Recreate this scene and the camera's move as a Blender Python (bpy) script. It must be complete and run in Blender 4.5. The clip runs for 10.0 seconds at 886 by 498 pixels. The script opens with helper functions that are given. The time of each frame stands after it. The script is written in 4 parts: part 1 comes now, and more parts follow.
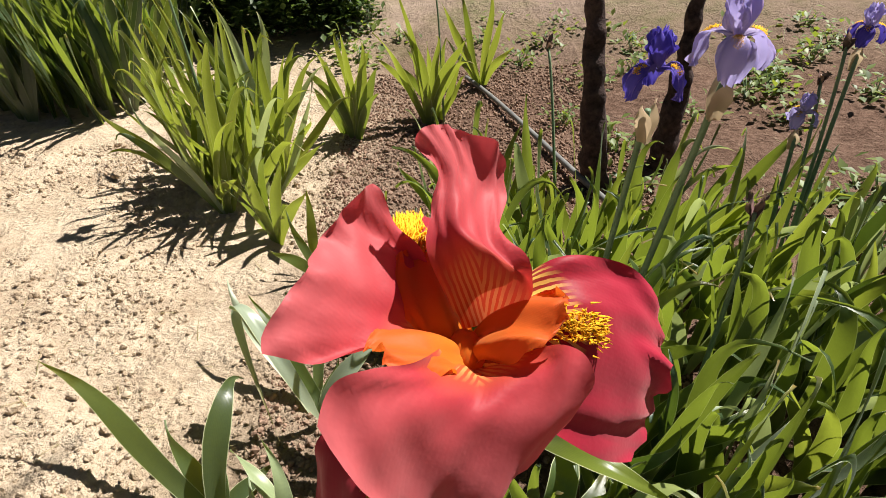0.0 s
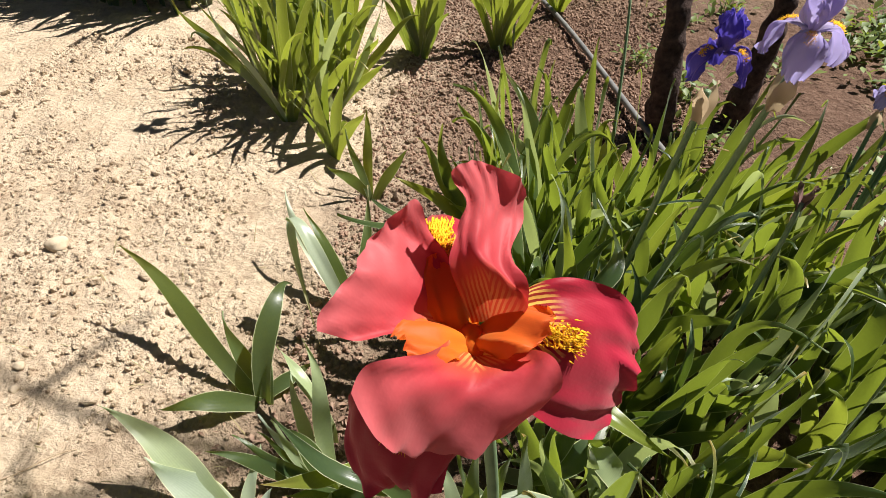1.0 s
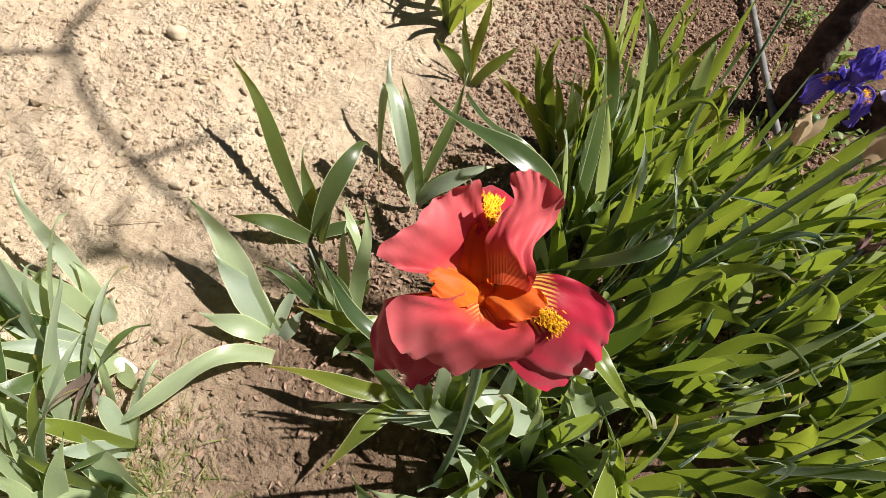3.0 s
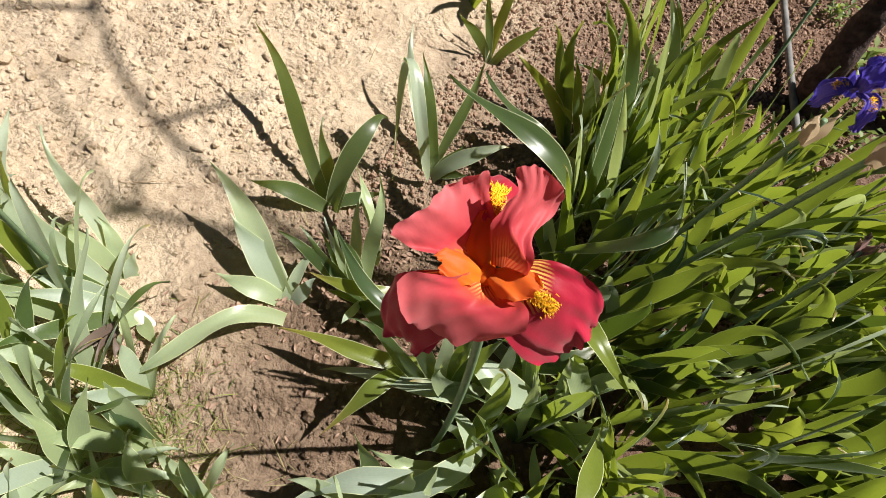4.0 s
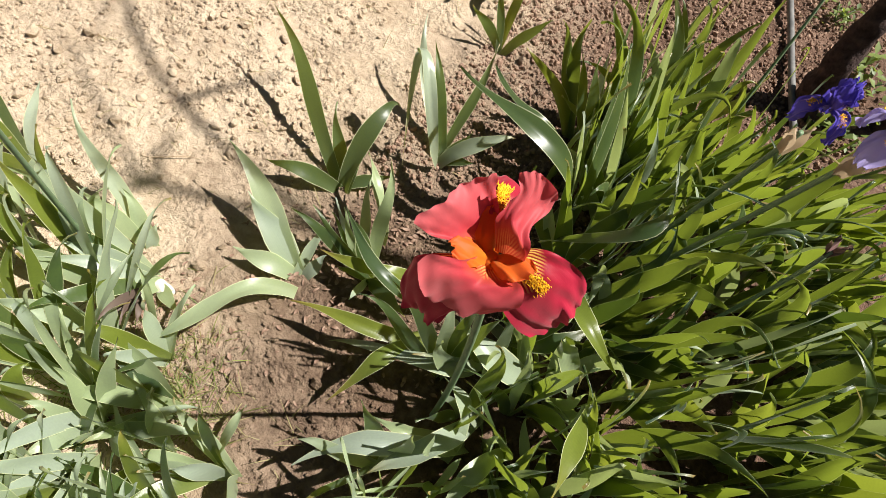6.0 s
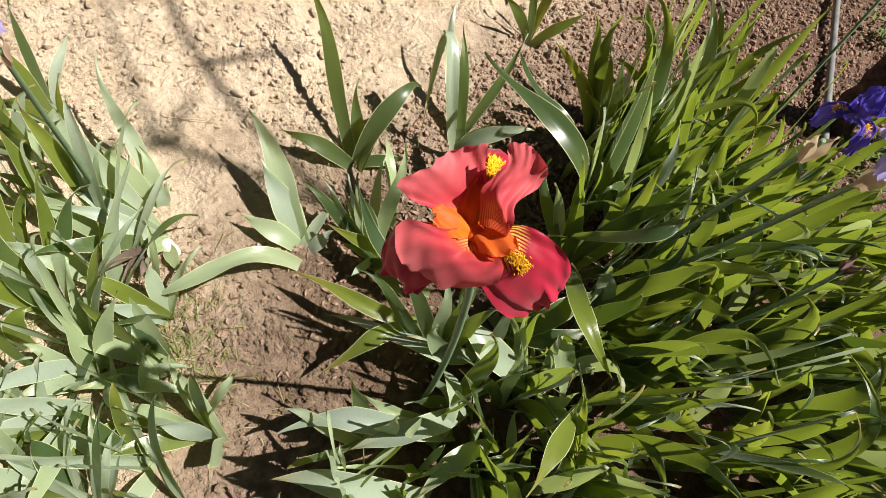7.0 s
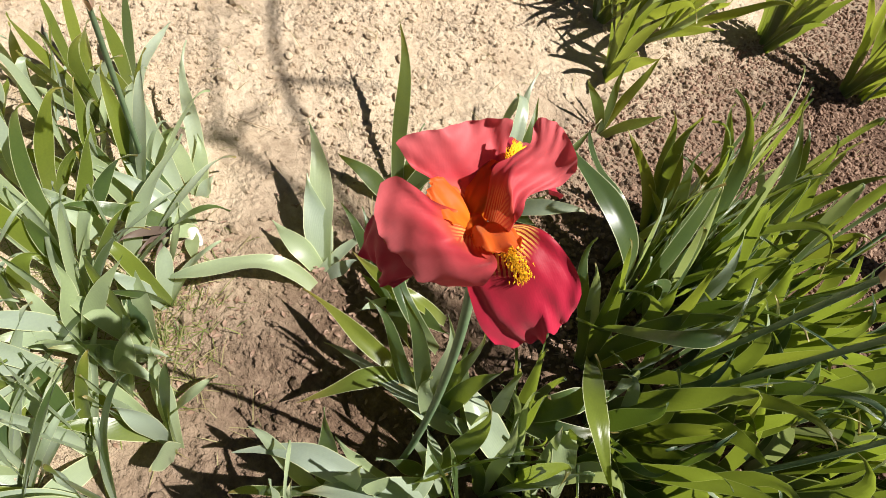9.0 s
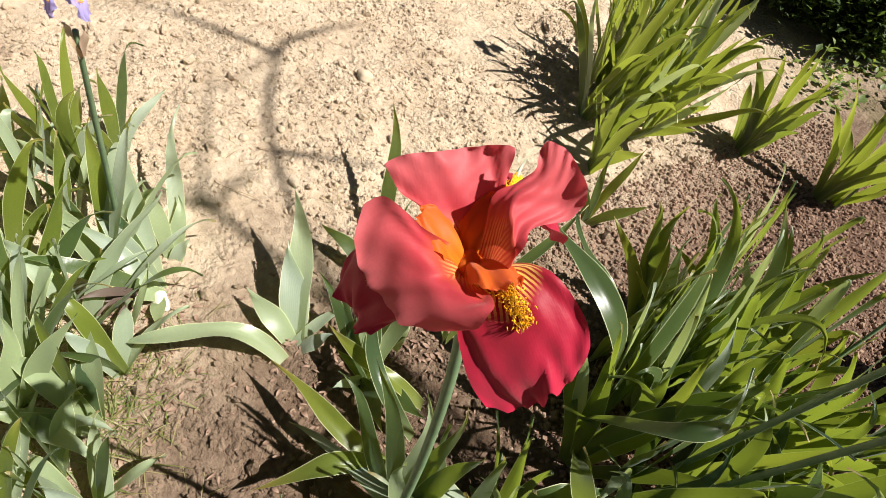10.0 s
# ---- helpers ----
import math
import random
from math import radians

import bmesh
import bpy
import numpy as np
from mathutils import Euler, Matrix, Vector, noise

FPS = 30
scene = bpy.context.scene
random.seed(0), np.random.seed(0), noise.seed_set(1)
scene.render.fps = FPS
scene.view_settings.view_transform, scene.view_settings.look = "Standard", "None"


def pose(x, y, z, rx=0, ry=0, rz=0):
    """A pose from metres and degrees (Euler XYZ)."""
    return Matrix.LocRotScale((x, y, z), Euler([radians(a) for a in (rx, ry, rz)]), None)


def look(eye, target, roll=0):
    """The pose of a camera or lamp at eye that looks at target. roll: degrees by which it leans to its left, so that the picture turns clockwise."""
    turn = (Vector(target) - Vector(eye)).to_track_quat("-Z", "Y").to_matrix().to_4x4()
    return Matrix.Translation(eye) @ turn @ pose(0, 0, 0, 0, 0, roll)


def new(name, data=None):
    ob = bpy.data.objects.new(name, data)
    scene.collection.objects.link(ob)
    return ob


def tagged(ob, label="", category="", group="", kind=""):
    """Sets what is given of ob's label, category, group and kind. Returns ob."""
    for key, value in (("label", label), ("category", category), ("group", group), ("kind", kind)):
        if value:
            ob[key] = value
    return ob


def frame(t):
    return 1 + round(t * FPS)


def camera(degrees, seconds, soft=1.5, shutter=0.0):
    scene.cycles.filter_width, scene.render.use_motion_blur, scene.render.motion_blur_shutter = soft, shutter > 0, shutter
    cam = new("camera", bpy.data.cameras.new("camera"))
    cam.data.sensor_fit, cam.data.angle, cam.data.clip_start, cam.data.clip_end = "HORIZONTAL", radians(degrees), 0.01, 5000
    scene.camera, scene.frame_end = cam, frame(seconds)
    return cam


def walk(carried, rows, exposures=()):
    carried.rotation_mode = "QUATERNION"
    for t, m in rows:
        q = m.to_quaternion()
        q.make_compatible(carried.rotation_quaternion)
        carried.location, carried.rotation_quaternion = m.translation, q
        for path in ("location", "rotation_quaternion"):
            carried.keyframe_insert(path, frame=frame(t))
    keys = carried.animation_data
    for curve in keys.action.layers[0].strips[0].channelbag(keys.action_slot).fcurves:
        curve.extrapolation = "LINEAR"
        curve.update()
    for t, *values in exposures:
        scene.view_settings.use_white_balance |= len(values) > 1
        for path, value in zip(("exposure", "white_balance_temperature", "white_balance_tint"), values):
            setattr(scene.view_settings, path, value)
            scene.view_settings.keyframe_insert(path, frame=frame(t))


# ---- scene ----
import functools

cam = camera(79.07, 10.0, soft=0.6)
PATH = [
    (0.0, 0.0110, 0.0040, 1.0080, 52.57, 2.86, -0.36),
    (0.5, 0.0238, -0.0050, 1.0408, 49.96, 2.65, 1.79),
    (1.0, 0.0227, -0.0063, 1.0643, 44.31, 0.72, 8.41),
    (1.5, 0.0351, -0.0052, 1.0740, 40.17, -0.16, 14.01),
    (2.0, 0.0340, -0.0060, 1.0901, 34.84, -2.40, 18.70),
    (2.5, 0.0274, -0.0071, 1.1155, 32.45, -4.71, 23.66),
    (3.0, 0.0293, -0.0142, 1.1437, 30.61, -6.04, 27.92),
    (4.5, 0.0335, -0.0319, 1.1864, 26.55, -7.00, 31.63),
    (5.0, 0.0324, -0.0441, 1.2069, 26.26, -7.49, 31.63),
    (6.5, 0.0383, -0.0577, 1.2371, 24.34, -7.94, 35.95),
    (7.0, 0.0642, -0.0487, 1.2199, 23.72, -8.15, 39.32),
    (7.5, 0.0743, -0.0433, 1.2114, 23.49, -9.39, 44.00),
    (8.0, 0.0973, -0.0362, 1.1872, 26.74, -10.15, 50.04),
    (8.5, 0.1218, -0.0377, 1.1579, 26.66, -9.89, 52.56),
    (9.0, 0.1163, -0.0310, 1.1374, 30.05, -10.62, 54.20),
    (9.5, 0.1309, -0.0374, 1.1000, 35.41, -11.78, 54.56),
    (10.0, 0.1207, -0.0265, 1.0858, 39.37, -13.86, 55.41),
]
walk(cam, [(t, pose(x, y, z, rx, ry, rz)) for t, x, y, z, rx, ry, rz in PATH])


# ---- light ----
SUN_EL, SUN_AZ = 56.0, 36.0  # degrees above the horizon, and anticlockwise from +x
world = bpy.data.worlds.new("World")
scene.world = world
world.use_nodes = True
wn = world.node_tree
sky = wn.nodes.new("ShaderNodeTexSky")
sky.sky_type = "NISHITA"
sky.sun_disc = False
sky.sun_elevation = radians(SUN_EL)
sky.sun_rotation = radians(90.0 - SUN_AZ)
wn.links.new(sky.outputs["Color"], wn.nodes["Background"].inputs["Color"])
wn.nodes["Background"].inputs["Strength"].default_value = 0.015
sun_data = bpy.data.lights.new("sun", "SUN")
sun_data.energy, sun_data.angle, sun_data.color = 5.6, radians(0.6), (1.0, 0.965, 0.90)
sun = new("sun", sun_data)
sd = Vector((math.cos(radians(SUN_AZ)) * math.cos(radians(SUN_EL)), math.sin(radians(SUN_AZ)) * math.cos(radians(SUN_EL)), math.sin(radians(SUN_EL))))
sun.matrix_basis = look(sd * 30, (0, 0, 0))
scene.view_settings.exposure = 0.76


# ---- materials ----
def material(name):
    m = bpy.data.materials.new(name)
    m.use_nodes = True
    nt = m.node_tree
    return m, nt, nt.nodes["Principled BSDF"], nt.nodes["Material Output"]


def node(nt, kind, **values):
    n = nt.nodes.new(kind)
    for k, v in values.items():
        n.inputs[k.replace("_", " ")].default_value = v
    return n


def ramp(nt, source, stops):
    n = nt.nodes.new("ShaderNodeValToRGB")
    els = n.color_ramp.elements
    while len(els) < len(stops):
        els.new(0.5)
    for e, (p, c) in zip(els, stops):
        e.position = p
        e.color = (*c, 1) if len(c) == 3 else c
    nt.links.new(source, n.inputs["Fac"])
    return n.outputs["Color"]


def mix(nt, fac, a, b, blend="MIX"):
    n = nt.nodes.new("ShaderNodeMix")
    n.data_type = "RGBA"
    n.blend_type = blend
    for s, v in ((n.inputs["Factor"], fac), (n.inputs["A"], a), (n.inputs["B"], b)):
        if isinstance(v, (int, float)):
            s.default_value = v
        elif isinstance(v, tuple):
            s.default_value = (*v, 1)
        else:
            nt.links.new(v, s)
    return n.outputs["Result"]


def calc(nt, op, a, b=None, c=None):
    n = nt.nodes.new("ShaderNodeMath")
    n.operation = op
    for i, v in enumerate((a, b, c)):
        if v is None:
            continue
        if isinstance(v, (int, float)):
            n.inputs[i].default_value = v
        else:
            nt.links.new(v, n.inputs[i])
    return n.outputs["Value"]


def noise_of(nt, scale, detail=4.0, rough=0.55, coord=None, out="Fac"):
    n = node(nt, "ShaderNodeTexNoise", Scale=scale, Detail=detail, Roughness=rough)
    if coord is not None:
        nt.links.new(coord, n.inputs["Vector"])
    return n.outputs[out]


def coords(nt, which="Object"):
    return nt.nodes.new("ShaderNodeTexCoord").outputs[which]


def position(nt):
    return nt.nodes.new("ShaderNodeNewGeometry").outputs["Position"]


def bump(nt, bsdf, height, strength=0.4, distance=0.01):
    b = node(nt, "ShaderNodeBump", Strength=strength, Distance=distance)
    nt.links.new(height, b.inputs["Height"])
    nt.links.new(b.outputs["Normal"], bsdf.inputs["Normal"])
    return b.outputs["Normal"]


def thin(nt, bsdf, out, colour, amount, normal=None):
    """Light that comes through a leaf or petal."""
    t = nt.nodes.new("ShaderNodeBsdfTranslucent")
    nt.links.new(colour, t.inputs["Color"])
    if normal is not None:
        nt.links.new(normal, t.inputs["Normal"])
    s = nt.nodes.new("ShaderNodeMixShader")
    s.inputs["Fac"].default_value = amount
    nt.links.new(bsdf.outputs["BSDF"], s.inputs[1])
    nt.links.new(t.outputs["BSDF"], s.inputs[2])
    nt.links.new(s.outputs["Shader"], out.inputs["Surface"])


def uv_axes(nt):
    sep = nt.nodes.new("ShaderNodeSeparateXYZ")
    nt.links.new(coords(nt, "UV"), sep.inputs["Vector"])
    return sep.outputs["X"], sep.outputs["Y"]


def leaf_material(name, cool, fresh, through_colour, amount=0.38, dry=0.12):
    """Iris blade: parallel veins, waxy bloom, yellowing tips. UV x runs across, y along."""
    m, nt, bsdf, out = material(name)
    across, along = uv_axes(nt)
    rnd = calc(nt, "FRACT", calc(nt, "ADD", nt.nodes.new("ShaderNodeObjectInfo").outputs["Random"], nt.nodes.new("ShaderNodeNewGeometry").outputs["Random Per Island"]))
    blot = noise_of(nt, 9.0, 3.0, 0.6, position(nt))
    f = calc(nt, "ADD", calc(nt, "MULTIPLY", rnd, 0.75), calc(nt, "MULTIPLY", blot, 0.4))
    col = ramp(nt, f, [(0.15, cool), (0.55, tuple((a + b) / 2 for a, b in zip(cool, fresh))), (0.95, fresh)])
    veins = calc(nt, "SINE", calc(nt, "MULTIPLY", across, 95.0))
    veinf = calc(nt, "MULTIPLY_ADD", veins, 0.045, 0.06)
    col = mix(nt, veinf, col, tuple(min(1, c * 1.9) for c in fresh))
    fine = noise_of(nt, 220.0, 2.0, 0.6, position(nt))
    col = mix(nt, calc(nt, "MULTIPLY", fine, 0.28), col, tuple(c * 0.55 for c in cool))
    tipf = calc(nt, "MULTIPLY", calc(nt, "POWER", along, 9.0), calc(nt, "GREATER_THAN", calc(nt, "FRACT", calc(nt, "MULTIPLY", rnd, 7.31)), 1 - dry * 3))
    col = mix(nt, tipf, col, (0.34, 0.22, 0.07))
    basef = calc(nt, "POWER", calc(nt, "SUBTRACT", 1.0, along), 6.0)
    col = mix(nt, calc(nt, "MULTIPLY", basef, 0.45), col, (0.28, 0.30, 0.14))
    rimf = nt.nodes.new("ShaderNodeMapRange")
    rimf.inputs["From Min"].default_value, rimf.inputs["From Max"].default_value = 0.462, 0.490
    nt.links.new(calc(nt, "ABSOLUTE", calc(nt, "SUBTRACT", across, 0.5)), rimf.inputs["Value"])
    col = mix(nt, calc(nt, "MULTIPLY", rimf.outputs["Result"], 0.95), col, (0.74, 0.76, 0.46))
    nt.links.new(col, bsdf.inputs["Base Color"])
    bsdf.inputs["Roughness"].default_value = 0.33
    bsdf.inputs["Specular IOR Level"].default_value = 0.55
    bsdf.inputs["Sheen Weight"].default_value = 0.10
    bsdf.inputs["Sheen Roughness"].default_value = 0.4
    bsdf.inputs["Sheen Tint"].default_value = (0.85, 0.95, 0.9, 1)
    nrm = bump(nt, bsdf, calc(nt, "ADD", calc(nt, "MULTIPLY", veins, 0.22), fine), 0.25, 0.0006)
    tcol = mix(nt, calc(nt, "MULTIPLY", fine, 0.5), through_colour, tuple(c * 0.6 for c in through_colour))
    thin(nt, bsdf, out, mix(nt, 0.15, tcol, col), amount)
    return m


LEAF = leaf_material("iris_leaf", (0.030, 0.058, 0.034), (0.068, 0.108, 0.030), (0.46, 0.57, 0.05), 0.38)
LEAF_BLUE = leaf_material("iris_leaf_waxy", (0.345, 0.405, 0.350), (0.330, 0.405, 0.205), (0.60, 0.70, 0.20), 0.38)
LEAF_YELLOW = leaf_material("iris_leaf_yellow", (0.080, 0.125, 0.028), (0.170, 0.205, 0.028), (0.54, 0.62, 0.06), 0.40, 0.2)
LEAF_DARK = leaf_material("iris_leaf_dark", (0.040, 0.075, 0.045), (0.060, 0.100, 0.040), (0.20, 0.30, 0.02), 0.25)


def soil_material():
    m, nt, bsdf, out = material("garden_soil")
    pos = position(nt)
    sep = nt.nodes.new("ShaderNodeSeparateXYZ")
    nt.links.new(pos, sep.inputs["Vector"])
    x, y = sep.outputs["X"], sep.outputs["Y"]
    wob = noise_of(nt, 3.2, 4.0, 0.6, pos)
    # dug bed of darker, redder crumbs on one side of the trodden path
    back = nt.nodes.new("ShaderNodeMapRange")
    back.inputs["From Min"].default_value, back.inputs["From Max"].default_value = 0.55, 0.85
    back.inputs["To Min"].default_value, back.inputs["To Max"].default_value = -0.16, 0.0
    nt.links.new(y, back.inputs["Value"])
    edge = calc(nt, "ADD", calc(nt, "ADD", x, back.outputs["Result"]), calc(nt, "MULTIPLY_ADD", wob, 0.55, 0.12))
    away = nt.nodes.new("ShaderNodeMapRange")
    away.inputs["From Min"].default_value, away.inputs["From Max"].default_value = 2.2, 5.0
    nt.links.new(calc(nt, "SQRT", calc(nt, "ADD", calc(nt, "MULTIPLY", x, x), calc(nt, "MULTIPLY", y, y))), away.inputs["Value"])
    drift = calc(nt, "MULTIPLY", calc(nt, "SUBTRACT", calc(nt, "MULTIPLY_ADD", noise_of(nt, 0.55, 4.0, 0.6, pos), 3.0, -1.5), calc(nt, "MULTIPLY", x, 0.9)), away.outputs["Result"])
    edge = calc(nt, "ADD", edge, drift)
    bed = nt.nodes.new("ShaderNodeMapRange")
    bed.inputs["From Min"].default_value, bed.inputs["From Max"].default_value = -0.22, 0.30
    nt.links.new(edge, bed.inputs["Value"])
    big = noise_of(nt, 5.0, 5.0, 0.6, pos)
    mid = noise_of(nt, 38.0, 5.0, 0.65, pos)
    fine = noise_of(nt, 260.0, 3.0, 0.7, pos)
    path = ramp(nt, calc(nt, "ADD", calc(nt, "MULTIPLY", big, 0.5), calc(nt, "MULTIPLY", mid, 0.5)), [(0.32, (0.37, 0.255, 0.170)), (0.42, (0.57, 0.435, 0.305)), (0.54, (0.70, 0.550, 0.400)), (0.74, (0.79, 0.65, 0.49))])
    crumbs = ramp(nt, calc(nt, "ADD", calc(nt, "MULTIPLY", big, 0.4), calc(nt, "MULTIPLY", mid, 0.6)), [(0.3, (0.08, 0.043, 0.030)), (0.5, (0.165, 0.098, 0.070)), (0.72, (0.30, 0.195, 0.145))])
    col = mix(nt, bed.outputs["Result"], path, crumbs)
    dug = nt.nodes.new("ShaderNodeMapRange")
    dug.inputs["From Min"].default_value, dug.inputs["From Max"].default_value = 0.66, 0.22
    apart = calc(nt, "SQRT", calc(nt, "ADD", calc(nt, "POWER", calc(nt, "ADD", x, 0.14), 2.0), calc(nt, "POWER", calc(nt, "SUBTRACT", y, 0.30), 2.0)))
    nt.links.new(calc(nt, "ADD", apart, calc(nt, "MULTIPLY_ADD", wob, 0.5, -0.25)), dug.inputs["Value"])
    loam = ramp(nt, calc(nt, "ADD", calc(nt, "MULTIPLY", big, 0.45), calc(nt, "MULTIPLY", mid, 0.55)), [(0.32, (0.070, 0.042, 0.029)), (0.5, (0.175, 0.113, 0.077)), (0.70, (0.34, 0.240, 0.165))])
    col = mix(nt, dug.outputs["Result"], col, loam)
    far = nt.nodes.new("ShaderNodeMapRange")
    far.inputs["From Min"].default_value, far.inputs["From Max"].default_value = 2.6, 4.5
    nt.links.new(y, far.inputs["Value"])
    grass = ramp(nt, noise_of(nt, 2.1, 6.0, 0.7, pos), [(0.40, (0.36, 0.275, 0.215)), (0.54, (0.33, 0.27, 0.18)), (0.68, (0.17, 0.20, 0.08))])
    col = mix(nt, far.outputs["Result"], col, grass)
    col = mix(nt, calc(nt, "MULTIPLY", fine, 0.30), col, mix(nt, 0.5, col, (0.12, 0.08, 0.055)))
    nt.links.new(col, bsdf.inputs["Base Color"])
    bsdf.inputs["Roughness"].default_value = 0.95
    bsdf.inputs["Specular IOR Level"].default_value = 0.1
    lumps = noise_of(nt, 95.0, 4.0, 0.7, pos)
    patch = nt.nodes.new("ShaderNodeMapRange")
    patch.inputs["From Min"].default_value, patch.inputs["From Max"].default_value = 0.42, 0.60
    nt.links.new(noise_of(nt, 7.0, 3.0, 0.6, pos), patch.inputs["Value"])
    clod = node(nt, "ShaderNodeTexVoronoi", Scale=70.0)
    nt.links.new(pos, clod.inputs["Vector"])
    dome = calc(nt, "SUBTRACT", 1.0, clod.outputs["Distance"])
    lumps = calc(nt, "MULTIPLY", calc(nt, "ADD", lumps, calc(nt, "MULTIPLY", dome, 0.8)), calc(nt, "MULTIPLY_ADD", patch.outputs["Result"], 0.9, 0.12))
    bump(nt, bsdf, calc(nt, "ADD", calc(nt, "MULTIPLY", mid, 0.55), calc(nt, "ADD", calc(nt, "MULTIPLY", lumps, 0.7), calc(nt, "MULTIPLY", fine, 0.4))), 1.0, 0.020)
    return m


def plain_material(name, dark, light, scale, rough=0.8, relief=0.003, spec=0.3):
    m, nt, bsdf, out = material(name)
    c = coords(nt, "Object")
    a = noise_of(nt, scale, 5.0, 0.65, c)
    nt.links.new(ramp(nt, a, [(0.3, dark), (0.7, light)]), bsdf.inputs["Base Color"])
    bsdf.inputs["Roughness"].default_value = rough
    bsdf.inputs["Specular IOR Level"].default_value = spec
    bump(nt, bsdf, a, 0.6, relief)
    return m


SOIL = soil_material()
CRUMB_RED = plain_material("soil_crumb_red", (0.17, 0.105, 0.075), (0.36, 0.24, 0.175), 40, 0.95, 0.003, 0.1)
STONE = plain_material("pale_stone", (0.40, 0.31, 0.22), (0.58, 0.47, 0.34), 30, 0.85, 0.002, 0.25)
BARK = plain_material("dark_bark", (0.016, 0.010, 0.010), (0.115, 0.075, 0.066), 34, 0.9, 0.020, 0.2)
PALE = plain_material("pale_rhizome", (0.50, 0.46, 0.38), (0.72, 0.68, 0.60), 45, 0.7, 0.002, 0.3)
TWIG = plain_material("dry_twig", (0.25, 0.17, 0.10), (0.55, 0.43, 0.28), 60, 0.9, 0.001, 0.2)
HOSE = plain_material("grey_hose", (0.10, 0.10, 0.10), (0.22, 0.21, 0.20), 30, 0.5, 0.0006, 0.5)


def petal_material(name, inner, outer, rim, through_colour, veined=None, amount=0.35, reach=0.54):
    """UV y runs from the throat to the rim, x across. veined: colour of the ground between the throat's stripes."""
    m, nt, bsdf, out = material(name)
    across, along = uv_axes(nt)
    cloud = noise_of(nt, 60.0, 4.0, 0.6, coords(nt, "Object"))
    f = calc(nt, "ADD", along, calc(nt, "MULTIPLY_ADD", cloud, 0.24, -0.12))
    col = ramp(nt, f, [(0.04, inner), (0.22, tuple((a + b) / 2 for a, b in zip(inner, outer))), (0.42, outer), (1.0, rim)])
    ribs = calc(nt, "SINE", calc(nt, "MULTIPLY", calc(nt, "ADD", across, calc(nt, "MULTIPLY", cloud, 0.03)), 260.0))
    col = mix(nt, calc(nt, "MULTIPLY_ADD", ribs, 0.010, 0.015), col, tuple(c * 0.45 for c in outer))
    if veined:
        # stripes fan outwards from the beard
        d = calc(nt, "ABSOLUTE", calc(nt, "SUBTRACT", across, 0.5))
        w = calc(nt, "ADD", calc(nt, "MULTIPLY", along, -62.0), calc(nt, "ADD", calc(nt, "MULTIPLY", d, 165.0), calc(nt, "MULTIPLY", cloud, 7.0)))
        stripe = calc(nt, "GREATER_THAN", calc(nt, "SINE", w), -0.05)
        zone = nt.nodes.new("ShaderNodeMapRange")
        zone.inputs["From Min"].default_value, zone.inputs["From Max"].default_value = reach, reach - 0.14
        nt.links.new(calc(nt, "ADD", calc(nt, "ADD", along, calc(nt, "MULTIPLY", d, 0.30)), calc(nt, "MULTIPLY_ADD", cloud, 0.18, -0.09)), zone.inputs["Value"])
        col = mix(nt, calc(nt, "MULTIPLY", calc(nt, "MULTIPLY", stripe, zone.outputs["Result"]), 0.95), col, veined)
    nt.links.new(col, bsdf.inputs["Base Color"])
    bsdf.inputs["Roughness"].default_value = 0.55
    bsdf.inputs["Specular IOR Level"].default_value = 0.25
    bsdf.inputs["Sheen Weight"].default_value = 0.30
    bsdf.inputs["Sheen Tint"].default_value = (1.0, 0.55, 0.55, 1)
    bump(nt, bsdf, calc(nt, "ADD", calc(nt, "MULTIPLY", ribs, 0.008), cloud), 0.4, 0.0014)
    thin(nt, bsdf, out, mix(nt, 0.5, col, through_colour), amount)
    return m


FALL = petal_material("red_fall", (0.42, 0.10, 0.012), (0.27, 0.004, 0.017), (0.40, 0.010, 0.042), (0.50, 0.010, 0.030), (0.85, 0.58, 0.12), 0.10)
STANDARD = petal_material("red_standard", (0.58, 0.11, 0.008), (0.48, 0.042, 0.056), (0.60, 0.130, 0.142), (0.66, 0.022, 0.034), (0.70, 0.34, 0.10), 0.33, 0.30)
STYLE = petal_material("orange_style", (0.80, 0.25, 0.01), (0.74, 0.14, 0.012), (0.70, 0.12, 0.02), (0.92, 0.24, 0.02), None, 0.40)
LILAC = petal_material("lilac_petal", (0.60, 0.52, 0.66), (0.42, 0.36, 0.74), (0.50, 0.44, 0.80), (0.55, 0.48, 0.85), None, 0.40)
VIOLET = petal_material("violet_petal", (0.16, 0.12, 0.42), (0.065, 0.045, 0.40), (0.10, 0.08, 0.52), (0.14, 0.10, 0.60), None, 0.30)
PAPER = petal_material("dry_spathe", (0.42, 0.32, 0.20), (0.55, 0.42, 0.28), (0.60, 0.48, 0.33), (0.60, 0.45, 0.28), None, 0.40)
SPATHE = leaf_material("spathe_green", (0.14, 0.19, 0.09), (0.20, 0.24, 0.09), (0.32, 0.40, 0.08), 0.3, 0.0)
BEARD = plain_material("orange_beard", (0.82, 0.36, 0.012), (0.95, 0.60, 0.03), 400, 0.8, 0.0005, 0.2)
STEM = plain_material("waxy_stem", (0.12, 0.19, 0.10), (0.20, 0.28, 0.15), 30, 0.5, 0.0005, 0.4)


